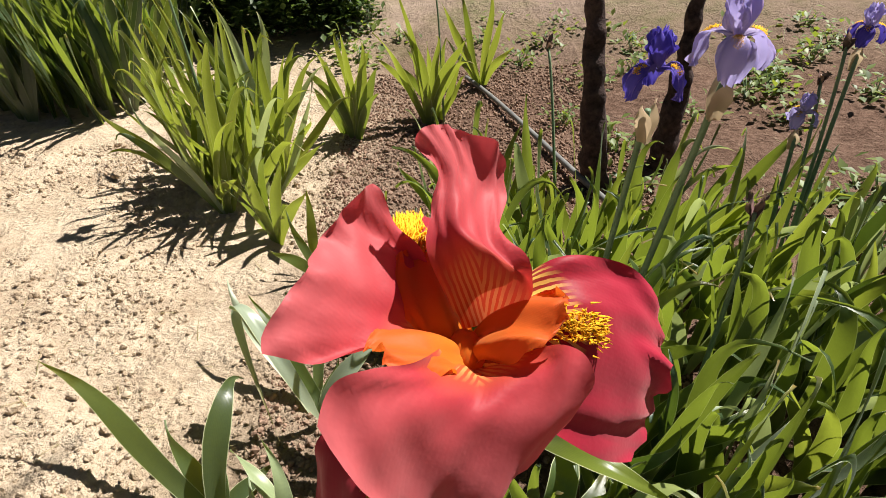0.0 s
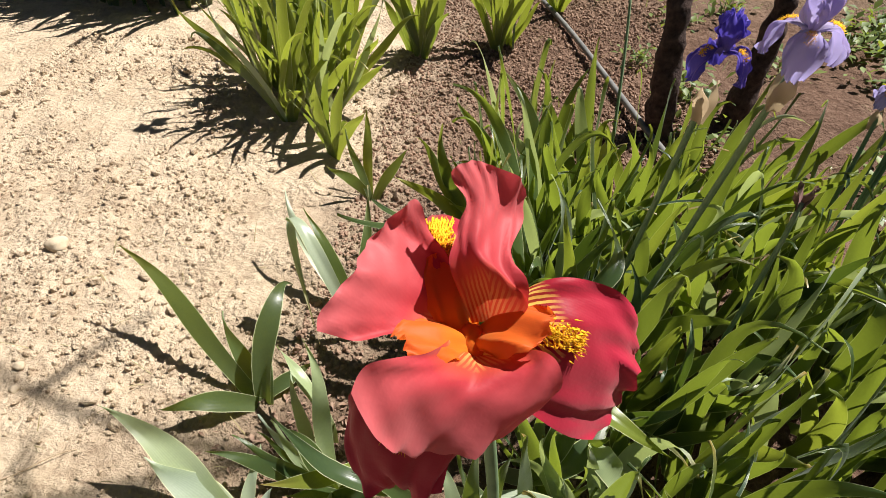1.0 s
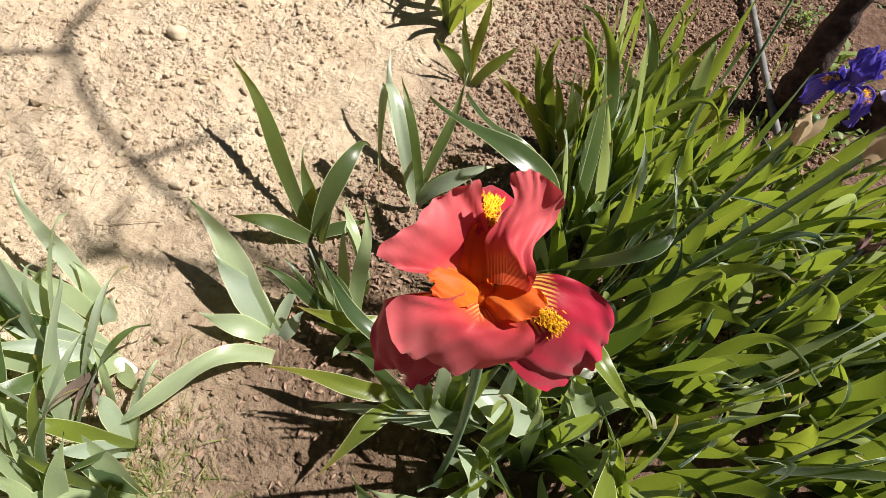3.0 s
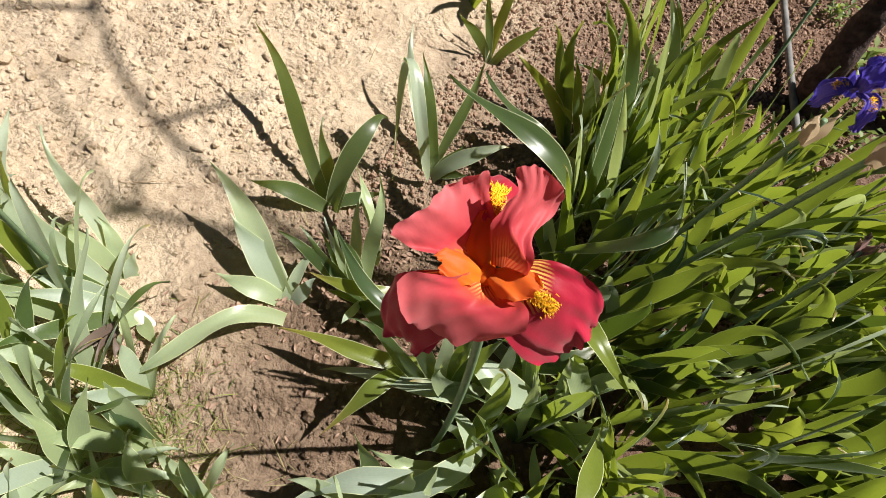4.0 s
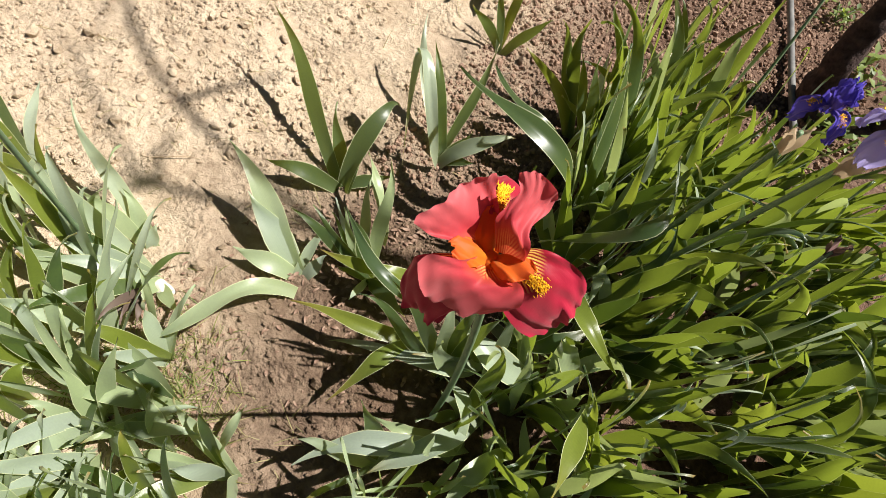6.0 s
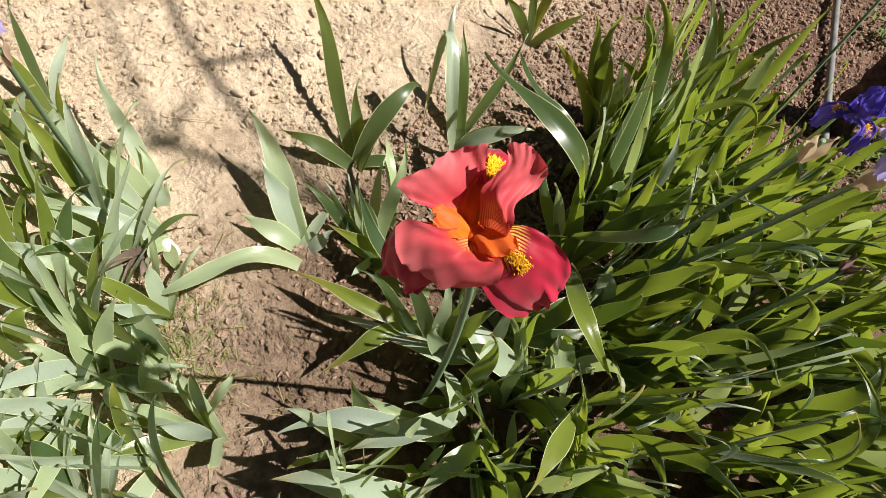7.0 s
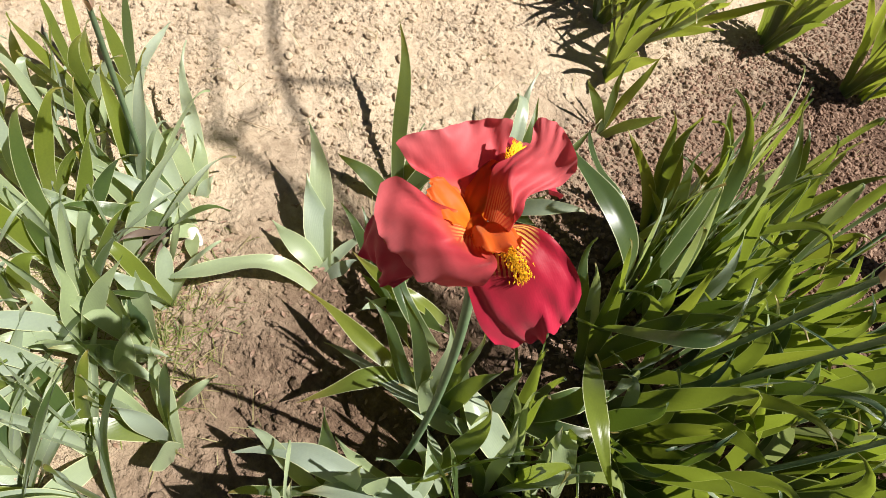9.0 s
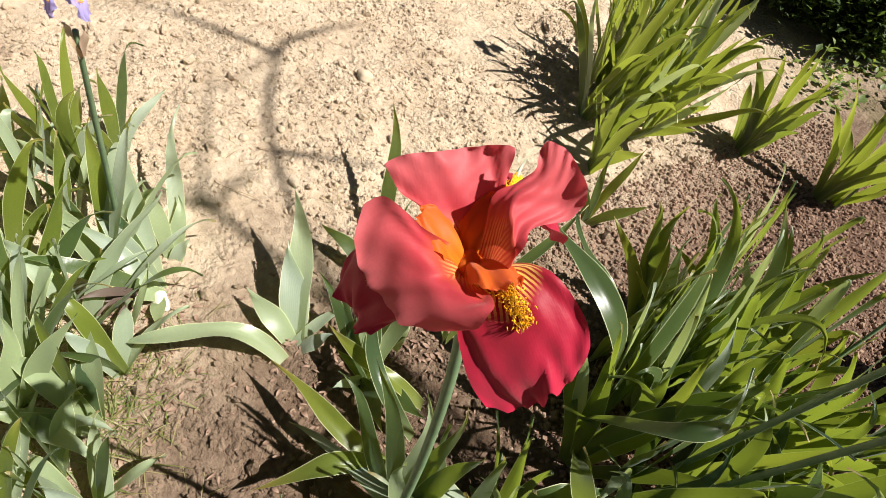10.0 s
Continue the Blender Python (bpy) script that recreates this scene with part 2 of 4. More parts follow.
# ---- mesh helpers ----
def mesh_object(name, verts, faces, mat, uvs=None, parent=None, label="", smooth=True):
    me = bpy.data.meshes.new(name)
    me.from_pydata([tuple(v) for v in verts], [], faces)
    if uvs is not None:
        layer = me.uv_layers.new(name="UVMap")
        idx = np.empty(len(me.loops), dtype=np.int32)
        me.loops.foreach_get("vertex_index", idx)
        layer.data.foreach_set("uv", np.asarray(uvs, dtype=np.float32)[idx].ravel())
    if smooth:
        me.polygons.foreach_set("use_smooth", [True] * len(me.polygons))
    for mm in (mat if isinstance(mat, (list, tuple)) else [mat]):
        me.materials.append(mm)
    ob = new(name, me)
    if parent is not None:
        ob.parent = parent
    if label:
        tagged(ob, label)
    return ob


def thing(name, place, label, category, group="", kind=""):
    e = new(name)
    e.empty_display_size = 0.05
    e.matrix_basis = Matrix.Translation(place)
    return tagged(e, label, category, group, kind)


def grid_faces(nu, nv):
    return [(i * nv + j, i * nv + j + 1, (i + 1) * nv + j + 1, (i + 1) * nv + j) for i in range(nu - 1) for j in range(nv - 1)]


def bezier(p, t):
    n = len(p) - 1
    return sum((Vector(q) * (math.comb(n, i) * t ** i * (1 - t) ** (n - i)) for i, q in enumerate(p)), Vector())


def tube(points, radii, sides=8, closed=True):
    """Verts and faces of a round tube along points."""
    pts = [Vector(p) for p in points]
    verts, faces = [], []
    side = None
    for i, p in enumerate(pts):
        d = (pts[min(i + 1, len(pts) - 1)] - pts[max(i - 1, 0)]).normalized()
        if side is None:
            side = d.orthogonal().normalized()
        side = (side - d * side.dot(d)).normalized()
        up = d.cross(side)
        for k in range(sides):
            a = 2 * math.pi * k / sides
            verts.append(p + (side * math.cos(a) + up * math.sin(a)) * radii[i])
    for i in range(len(pts) - 1):
        for k in range(sides):
            k2 = (k + 1) % sides
            faces.append((i * sides + k, i * sides + k2, (i + 1) * sides + k2, (i + 1) * sides + k))
    if closed:
        faces.append(tuple(range(sides))[::-1])
        faces.append(tuple((len(pts) - 1) * sides + k for k in range(sides)))
    return verts, faces


def blade_shape(tip, normal, width, bow=0.1, droop=0.0, twist=0.0, root=(0, 0, 0), side_bow=0.0, rng=random):
    """Verts and uvs of one sword-shaped leaf from root to tip; bow bends it upwards first and outwards later."""
    root, tip, normal = Vector(root), Vector(tip), Vector(normal).normalized()
    run = tip - root
    length = run.length
    flat = Vector((run.x, run.y, 0))
    out = flat.normalized() if flat.length > 1e-4 else Vector((1, 0, 0))
    across = run.cross(normal).normalized() if run.cross(normal).length > 1e-5 else Vector((1, 0, 0))
    c1 = root + run * 0.30 + Vector((0, 0, 1)) * bow * length - out * bow * 0.5 * length + across * side_bow * length
    c2 = root + run * 0.58 + Vector((0, 0, 1)) * (bow + droop) * length + across * side_bow * length
    ctrl = [root, c1, c2, tip]
    hook = rng.uniform(-1, 1)
    ctrl.insert(3, root + run * 0.82 + Vector((0, 0, 1)) * (bow * 0.6 + droop * 1.3 + abs(hook) * 0.03) * length + across * (side_bow * 0.9 + 0.06 * hook) * length)
    nu, nv = 15, 5
    verts, uvs = [], []
    wave, fold = rng.uniform(0, 6), rng.uniform(0.12, 0.40)
    for i in range(nu):
        t = i / (nu - 1)
        p = bezier(ctrl, t) + across * (length * 0.022 * math.sin(7.0 * t + wave) * t)
        d = (bezier(ctrl, min(1, t + 0.02)) - bezier(ctrl, max(0, t - 0.02))).normalized()
        w = d.cross(normal)
        w = w.normalized() if w.length > 1e-4 else across
        w = Matrix.Rotation(twist * t + 0.14 * math.sin(wave + 5 * t), 3, d) @ w
        face = w.cross(d)
        half = 0.5 * width * (0.58 + 0.46 * math.sin(math.pi * min(1.0, t * 0.95 + 0.05) ** 1.2)) * min(1.0, (1.0005 - t) / 0.60)
        for j in range(nv):
            s = j / (nv - 1) * 2 - 1
            verts.append(p + w * (s * half) + face * (half * fold * (1 - t) * abs(s)) + face * 0.0030 * t * math.sin(9 * t + s * 2 + wave))
            uvs.append((j / (nv - 1), t))
    return verts, grid_faces(nu, nv), uvs


def blade(parent, mat, *shape):
    """One leaf as a part of its plant."""
    v, f, u = blade_shape(*shape)
    return mesh_object("leaf", v, f, mat, u, parent)


class Heap:
    """Many leaves gathered into one mesh."""

    def __init__(self, mats):
        self.mats, self.verts, self.faces, self.uvs, self.slots = mats, [], [], [], []

    def add(self, mat, *shape):
        v, f, u = blade_shape(*shape)
        k = len(self.verts)
        self.verts += v
        self.faces += [tuple(i + k for i in q) for q in f]
        self.uvs += u
        self.slots += [self.mats.index(mat)] * len(f)

    def build(self, name, label, category):
        ob = mesh_object(name, self.verts, self.faces, self.mats, self.uvs)
        ob.data.polygons.foreach_set("material_index", self.slots)
        return tagged(ob, label, category, kind="stuff")


def fan_leaves(parent, root, heading, count, length, width, mats, rng, spread=55, lean=(0, 0), stagger=0.012, droop=0.16, side=0.045, heap=None):
    """A flat fan of blades that grow from one rhizome; heading: azimuth of the fan's plane in degrees."""
    h = radians(heading)
    along, normal = Vector((math.cos(h), math.sin(h), 0)), Vector((-math.sin(h), math.cos(h), 0))
    for k in range(count):
        f = (k / (count - 1) * 2 - 1) if count > 1 else 0
        f += rng.uniform(-0.12, 0.12)
        tilt = radians(spread * 0.5) * f
        ln = length * (1.0 - 0.30 * abs(f)) * rng.uniform(0.78, 1.1)
        tip = Vector(root) + (along * math.sin(tilt) + Vector((0, 0, 1)) * math.cos(tilt)) * ln
        tip += Vector((lean[0], lean[1], 0)) * ln + normal * rng.uniform(-0.10, 0.10) * ln
        n = (normal + along * rng.uniform(-0.35, 0.35)).normalized()
        put = heap.add if heap else functools.partial(blade, parent)
        put(rng.choice(mats), tip, n, width * rng.uniform(0.75, 1.15), rng.uniform(0.0, 0.12) + 0.06 * abs(f),
              droop * rng.random() ** 2, rng.uniform(-1.1, 1.1), Vector(root) + along * stagger * f + Vector((0, 0, -0.01)), rng.gauss(0, side), rng)


def inside(x, y, poly):
    hit = False
    for (x1, y1), (x2, y2) in zip(poly, poly[1:] + poly[:1]):
        if (y1 > y) != (y2 > y) and x < (x2 - x1) * (y - y1) / (y2 - y1) + x1:
            hit = not hit
    return hit


def bed_of_fans(name, label, poly, gap, length, width, mats, seed, lean=(0, 0), heading=(0, 180), leaves=(5, 7), spread=60, group="iris plants", joined=None, droop=0.16, side=0.045):
    """Fans of iris scattered inside a plan outline, each fan a plant of its own."""
    rng = random.Random(seed)
    xs, ys = [p[0] for p in poly], [p[1] for p in poly]
    made = []
    kinds = [m for k, m in enumerate(mats) if m not in mats[:k]]
    heap = Heap(kinds)
    for _ in range(4000):
        x, y = rng.uniform(min(xs), max(xs)), rng.uniform(min(ys), max(ys))
        if not inside(x, y, poly) or any((x - a) ** 2 + (y - b) ** 2 < gap * gap for a, b in made):
            continue
        made.append((x, y))
        far = joined is not None and joined(x, y)
        e = None if far else thing(name, (x, y, 0), label, "iris plant", group)
        fan_leaves(e, (x, y, 0) if far else (0, 0, 0), rng.uniform(*heading), rng.randint(*leaves), length * rng.uniform(0.8, 1.15), width, mats, rng, spread,
                   (lean[0] + rng.uniform(-0.16, 0.16), lean[1] + rng.uniform(-0.16, 0.16)), droop=droop, side=side, heap=heap if far else None)
    if heap.verts:
        heap.build("iris_leaves", label.replace("fan", "leaves"), "iris leaves")
    return made


# ---- ground ----
def axis_steps(lo, hi, step, end):
    a = list(np.arange(lo, hi, step))
    d = step
    while a[-1] < end:
        d *= 1.28
        a.append(a[-1] + d)
    d = step
    low = [a[0]]
    while low[0] > -end:
        d *= 1.28
        low.insert(0, low[0] - d)
    return low[:-1] + a


def relief(x, y):
    """Height of the soil: trodden path on one side, crumbs in the bed."""
    v = Vector((x, y, 0))
    bed = min(1, max(0, (x + 0.30) / 0.2))
    rough = max(0.0, noise.noise(v * 2.3 + Vector((3, 1, 0))) + 0.25 + 0.5 * bed)
    z = 0.014 * noise.noise(v * 3.0) + 0.009 * noise.noise(v * 9.0) + 0.004 * noise.noise(v * 17.0)
    z += (0.003 + 0.007 * rough) * (abs(noise.noise(v * 24.0)) - 0.2) + (0.002 + 0.006 * rough) * noise.noise(v * 42.0) + 0.004 * rough * max(0.0, noise.noise(v * 75.0))
    return z


def build_ground():
    xs, ys = axis_steps(-2.2, 0.9, 0.0095, 160), axis_steps(-0.6, 2.6, 0.0095, 160)
    verts = []
    for y in ys:
        for x in xs:
            near = -3 < x < 2.5 and -1.5 < y < 4.5
            z = relief(x, y) if near else 0.0
            rise = max(0.0, y - 3.0)
            z += 0.10 * rise + 0.02 * rise * max(0, min(8, x))  # the garden climbs gently to a bank
            if rise > 25:
                z = 2.5 + 0.02 * (25) * max(0, min(8, x)) + (rise - 25) * 0.01
            verts.append((x, y, z))
    g = mesh_object("ground", verts, grid_faces(len(ys), len(xs)), SOIL)
    return tagged(g, "dry tan garden soil, trodden path beside a crumbly reddish bed", "ground", kind="structure")


build_ground()

# ---- the red iris in bloom ----
BLOOM = Vector((0.012, 0.131, 0.870))


def petal(name, parent, mat, azimuth, profile, width, cup=0.0, ruffle=0.004, seed=0, label="", notch=0.0, roll=0.0, waves=7, at=(0, 0, 0)):
    """A petal along a profile of (outwards, up, width share) points, turned to an azimuth; cup curls its sides, ruffle waves its rim."""
    rng = random.Random(seed)
    a = radians(azimuth)
    out, side, up = Vector((math.cos(a), math.sin(a), 0)), Vector((-math.sin(a), math.cos(a), 0)), Vector((0, 0, 1))
    ctrl = [out * r + up * z for r, z, _ in profile]
    nu, nv = 30, 27
    ph = [rng.uniform(0, 6.28) for _ in range(6)]
    verts, uvs = [], []
    shares = [s for _, _, s in profile]
    for i in range(nu):
        t = i / (nu - 1)
        p = bezier(ctrl, t)
        d = (bezier(ctrl, min(1, t + 0.02)) - bezier(ctrl, max(0, t - 0.02))).normalized()
        x = t * (len(shares) - 1)
        k = min(int(x), len(shares) - 2)
        u = x - k
        u = u * u * (3 - 2 * u)
        half = 0.5 * width * (shares[k] * (1 - u) + shares[k + 1] * u)
        w = Matrix.Rotation(roll * t, 3, d) @ side
        n = d.cross(w).normalized()
        for j in range(nv):
            s = j / (nv - 1) * 2 - 1
            rim = max(abs(s) ** 2.5, max(0, (t - 0.75) / 0.25) ** 2)
            back = -0.75 * half * (1 - math.sqrt(max(0, 1 - min(1, s * s)))) * max(0, (t - 0.45) / 0.55) ** 1.6
            if notch:
                back -= notch * max(0, (t - 0.8) / 0.2) * math.exp(-(s / 0.12) ** 2)
            q = p + w * (s * half) + d * back
            q += n * (cup * half * s * s)
            q += n * ruffle * rim * (math.sin(waves * 0.5 * s * 3.1 + ph[0] + 5 * t) * 0.7 + math.sin(13 * t + ph[1] + 4 * s) * 0.6 + 0.4 * math.sin(23 * s + 17 * t + ph[2]))
            q += n * 0.0012 * math.sin(6 * t + 5 * s + ph[3])
            verts.append(q)
            uvs.append((0.5 + 0.5 * s * (half / (0.5 * width)), t))
    ob = mesh_object(name, verts, grid_faces(nu, nv), mat, uvs, parent, label)
    ob.matrix_basis = Matrix.Translation(at)
    return ob, ctrl, side


def draped_petal(name, parent, mat, net, ruffle, seed, label, at, notch=0.0):
    """A petal through rows of three points (one side, middle, other side) from base to tip, in millimetres; its corners are rounded and its rim ruffled."""
    rng = random.Random(seed)
    rows = [[Vector(p) * 0.001 for p in row] for row in net]
    ph = [rng.uniform(0, 6.28) for _ in range(5)]

    def spot(t, s):
        t = t * (1 - 0.14 * abs(s) ** 4)
        x = t * (len(rows) - 1)
        k = min(int(x), len(rows) - 2)
        u = x - k
        trio = []
        for c in range(3):
            a, b, d, e = (rows[max(0, min(len(rows) - 1, k + i))][c] for i in (-1, 0, 1, 2))
            trio.append(0.5 * (2 * b + (d - a) * u + (2 * a - 5 * b + 4 * d - e) * u * u + (3 * b - a - 3 * d + e) * u ** 3))
        left, mid_, right = trio
        return mid_ + (right - left) * (0.5 * s) + ((left + right) * 0.5 - mid_) * abs(s) ** 1.45

    nu, nv = 32, 29
    verts, uvs = [], []
    for i in range(nu):
        for j in range(nv):
            t, s = i / (nu - 1), j / (nv - 1) * 2 - 1
            p = spot(t, s)
            n = (spot(min(1, t + 0.02), s) - spot(max(0, t - 0.02), s)).cross(spot(t, min(1, s + 0.03)) - spot(t, max(-1, s - 0.03)))
            n = n.normalized() if n.length > 1e-12 else Vector((0, 0, 1))
            rim = max(abs(s) ** 3, max(0, (t - 0.7) / 0.3) ** 2) * min(1, t * 2)
            p += n * ruffle * rim * (0.8 * math.sin(5.5 * s + 4 * t + ph[0]) + 0.5 * math.sin(11 * t + 3 * s + ph[1]) + 0.35 * math.sin(19 * s + 13 * t + ph[2]))
            p += n * (0.0017 * math.sin(6 * t + 4 * s + ph[3]) + 0.0008 * math.sin(11 * s + 8 * t + ph[4]) + 0.0005 * math.sin(21 * t - 9 * s + ph[1])) * t
            if notch:
                cut = max(0, (t - 0.72) / 0.28) * math.exp(-((s + 0.1) / 0.10) ** 2)
                p += (spot(0.7, s) - spot(1.0, s)).normalized() * notch * cut - n * 0.4 * notch * cut
            verts.append(p)
            uvs.append((0.5 + 0.5 * s * min(1, 0.35 + t), t))
    ob = mesh_object(name, verts, grid_faces(nu, nv), mat, uvs, parent, label)
    ob.matrix_basis = Matrix.Translation(at)
    return ob, spot


def beard(parent, ctrl, side, seed, t0=0.26, t1=0.54, mat=None, hairs=620, width=0.0055, tall=0.0036):
    """A brush of short hairs along the upper middle of a fall, whose middle line is a curve or its control points."""
    line = ctrl if callable(ctrl) else functools.partial(bezier, ctrl)
    rng = random.Random(seed)
    verts, faces = [], []
    for _ in range(hairs):
        t = rng.uniform(t0, t1)
        p = line(t)
        d = (line(t + 0.02) - line(t - 0.02)).normalized()
        n = d.cross(side).normalized()
        if n.z < 0:
            n = -n
        o = p + side * rng.gauss(0, width * 0.5) + n * 0.0015
        tip = o + (n + d * rng.uniform(-0.3, 0.6) + side * rng.uniform(-0.5, 0.5)).normalized() * tall * rng.uniform(0.6, 1.1)
        b = side * 0.00045
        e = d * 0.00045
        k = len(verts)
        verts += [o - b - e, o + b - e, o + e, tip]
        faces += [(k, k + 1, k + 3), (k + 1, k + 2, k + 3), (k + 2, k, k + 3)]
    return mesh_object("beard", verts, faces, mat or BEARD, None, parent, "bright orange-yellow beard")


def red_iris():
    e = thing("red_iris", (0.055, 0.165, 0), "tall red iris in full bloom on a waxy green stem", "iris")
    o = BLOOM - Vector((0.055, 0.165, 0))
    stem = [(0, 0, -0.02), (0.0, 0.005, 0.25), (-0.01, 0.01, 0.5), (-0.03, 0.0, 0.72), tuple(o + Vector((0.004, 0.008, -0.035)))]
    pts = [bezier(stem, i / 16) for i in range(17)]
    v, f = tube(pts, [0.0064 - 0.0022 * i / 16 for i in range(17)], 10)
    mesh_object("stem", v, f, STEM, None, e)
    for k, az in enumerate((40, 220)):
        a = radians(az)
        base = o + Vector((0.004, 0.008, -0.085))
        blade(e, SPATHE, base + Vector((math.cos(a) * 0.012, math.sin(a) * 0.012, 0.055)), (math.cos(a), math.sin(a), 0.1), 0.02, 0.05, 0, 0, base).name = "spathe"
    head = e
    falls = (
        (3, [[(4, 8, -4), (6, 0, -4), (4, -8, -8)], [(22, 18, 12), (22, 2, 6), (16, -16, -10)], [(39, 23, 16), (43, 1, 4), (28, -21, -22)], [(64, 28, 4), (64, 4, -14), (50, -19, -44)], [(79, 24, -8), (80, 8, -36), (67, -3, -62)]]),
        (5, [[(-8, 2, -2), (-4, 6, -4), (2, 8, -2)], [(-22, 16, 10), (-12, 24, 10), (2, 26, 10)], [(-34, 32, 18), (-20, 42, 20), (6, 44, 16)], [(-44, 48, 10), (-24, 62, 10), (14, 60, 4)], [(-44, 58, -14), (-24, 72, -20), (8, 70, -20)]]),
        (8, [[(-6, -2, -6), (-2, -6, -8), (6, -8, -8)], [(-24, -12, -4), (-12, -24, -8), (8, -22, -14)], [(-48, -30, -10), (-26, -40, -20), (4, -34, -30)], [(-52, -40, -32), (-28, -50, -42), (-4, -44, -48)], [(-42, -46, -52), (-24, -52, -60), (-10, -50, -62)]]))
    for seed, net in falls:
        ob, spot = draped_petal("fall", head, FALL, net, 0.0042, seed, "velvety crimson fall petal with yellow striped throat", o, 0.010)
        beard(ob, functools.partial(spot, s=0.0), (Vector(net[2][2]) - Vector(net[2][0])).normalized(), seed, 0.24, 0.56)
    upright = (
        [[(0, 6, 0), (8, 8, 0), (14, 4, 0)], [(-9, 12, 26), (6, 9, 30), (23, 2, 22)], [(-9, 19, 41), (2, 16, 38), (14, 16, 30)], [(-7, 30, 50), (4, 36, 45), (15, 42, 31)], [(-18, 36, 63), (0, 43, 61), (17, 54, 44)]],
        [[(-6, -4, 0), (-8, 2, -2), (-4, 8, 0)], [(-28, -15, 12), (-22, 5, 9), (-13, 25, 16)], [(-46, -22, 21), (-34, 8, 22), (-26, 36, 30)], [(-62, -26, 29), (-44, 12, 36), (-36, 42, 42)]],
        [[(-6, -2, 2), (3, -6, -6), (13, -5, -4)], [(-14, -25, 20), (4, -22, 1), (33, -12, 9)], [(-30, -41, 32), (-4, -36, -3), (38, -22, 3)], [(-38, -54, 18), (-12, -48, -24), (25, -31, -22)]])
    for seed, net, ruf in zip((11, 12, 14), upright, (0.0036, 0.0050, 0.0040)):
        draped_petal("standard", head, STANDARD, net, ruf, seed, "rose-red upright petal with orange base", o)
    v, f = tube([tuple(o + Vector((0.003, 0.006, -0.036))), tuple(o + Vector((0.002, 0.003, -0.020))), tuple(o + Vector((0, 0, -0.004))), tuple(o + Vector((0, 0, 0.004)))], [0.0048, 0.0075, 0.0085, 0.003], 12)
    mesh_object("throat", v, f, STYLE, [(0.5, 0.3)] * len(v), head, "orange-green flower tube")
    for az, seed in ((-4, 21), (128, 22), (217, 23)):
        petal("style_arm", head, STYLE, az, [(0.002, -0.002, 0.5), (0.009, 0.011, 0.9), (0.019, 0.016, 1.0), (0.028, 0.017, 0.95), (0.033, 0.021, 0.6)], 0.026, -0.40, 0.002, seed, "glossy orange style arm", at=o)
    return e


red_iris()


# ---- single fans on the path's edge ----
WAXY = [LEAF_BLUE, LEAF_BLUE, LEAF_BLUE, LEAF_BLUE, LEAF]


def drawn_fan(place, label, mats, rows, group="iris plants", seed=1):
    """A plant whose blades are set one by one: tip offset (x, y, z), width, bow, droop, facing azimuth of the blade."""
    e = thing("iris_plant", (*place, 0), label, "iris plant", group)
    rng = random.Random(seed)
    for k, (dx, dy, dz, width, bow, droop, face) in enumerate(rows):
        blade(e, mats[k % len(mats)], (dx, dy, dz), (math.cos(radians(face)), math.sin(radians(face)), 0.15 + 1.5 * (dx * dx + dy * dy) / (dx * dx + dy * dy + dz * dz)), width, bow, droop, rng.uniform(-0.25, 0.25), (rng.uniform(-0.012, 0.012), rng.uniform(-0.008, 0.008), -0.008), 0, rng)
    return e


drawn_fan((-0.458, 0.50), "young iris fan with broad blue-green leaves on bare soil", [LEAF], [
    (-0.397, 0.251, 0.210, 0.047, 0.05, 0, -80), (-0.145, 0.168, 0.090, 0.038, 0.05, 0, -80), (0.019, 0.233, 0.132, 0.050, 0.3, 0.15, -70),
    (-0.179, -0.070, 0.072, 0.045, 0.12, 0, -60), (0.093, 0.101, 0.030, 0.034, 0.15, 0, -80), (-0.012, 0.087, 0.072, 0.039, 0.05, 0, -90)], seed=3)
drawn_fan((-0.30, 0.73), "iris fan with one folded silvery leaf", [LEAF_BLUE, LEAF, LEAF], [
    (-0.249, 0.253, 0.198, 0.045, 0.02, 0, -60), (-0.169, 0.196, 0.198, 0.043, 0.02, 0, -85), (-0.031, 0.299, 0.198, 0.031, 0.05, 0, -100),
    (0.144, 0.115, 0.120, 0.043, 0.2, 0.05, -80), (0.034, 0.093, 0.084, 0.027, 0.05, 0, -70), (0.081, 0.025, 0.054, 0.034, 0.2, 0, -80)], seed=4)
drawn_fan((-0.39, 0.246), "iris fan with wide grey-green leaves beside the path", [LEAF_BLUE], [
    (-0.274, 0.128, 0.190, 0.063, 0.02, 0, -60), (-0.179, 0.065, 0.135, 0.067, 0.02, 0, -30), (-0.144, -0.046, 0.065, 0.049, 0.12, 0, -30),
    (0.038, 0.069, 0.060, 0.034, 0.1, 0, -80), (-0.007, 0.134, 0.090, 0.027, 0.05, 0, -80)], seed=5)
drawn_fan((-0.30, 0.36), "small narrow-leaved iris shoot", [LEAF_BLUE, LEAF], [
    (-0.089, 0.178, 0.108, 0.027, 0.02, 0, -80), (-0.114, 0.042, 0.084, 0.016, 0.1, 0, -60), (-0.082, 0.054, 0.120, 0.022, 0.05, 0, -80), (0.034, 0.084, 0.084, 0.029, 0.1, 0, -80),
    (-0.137, 0.087, 0.060, 0.022, 0.08, 0, -80)], seed=6)
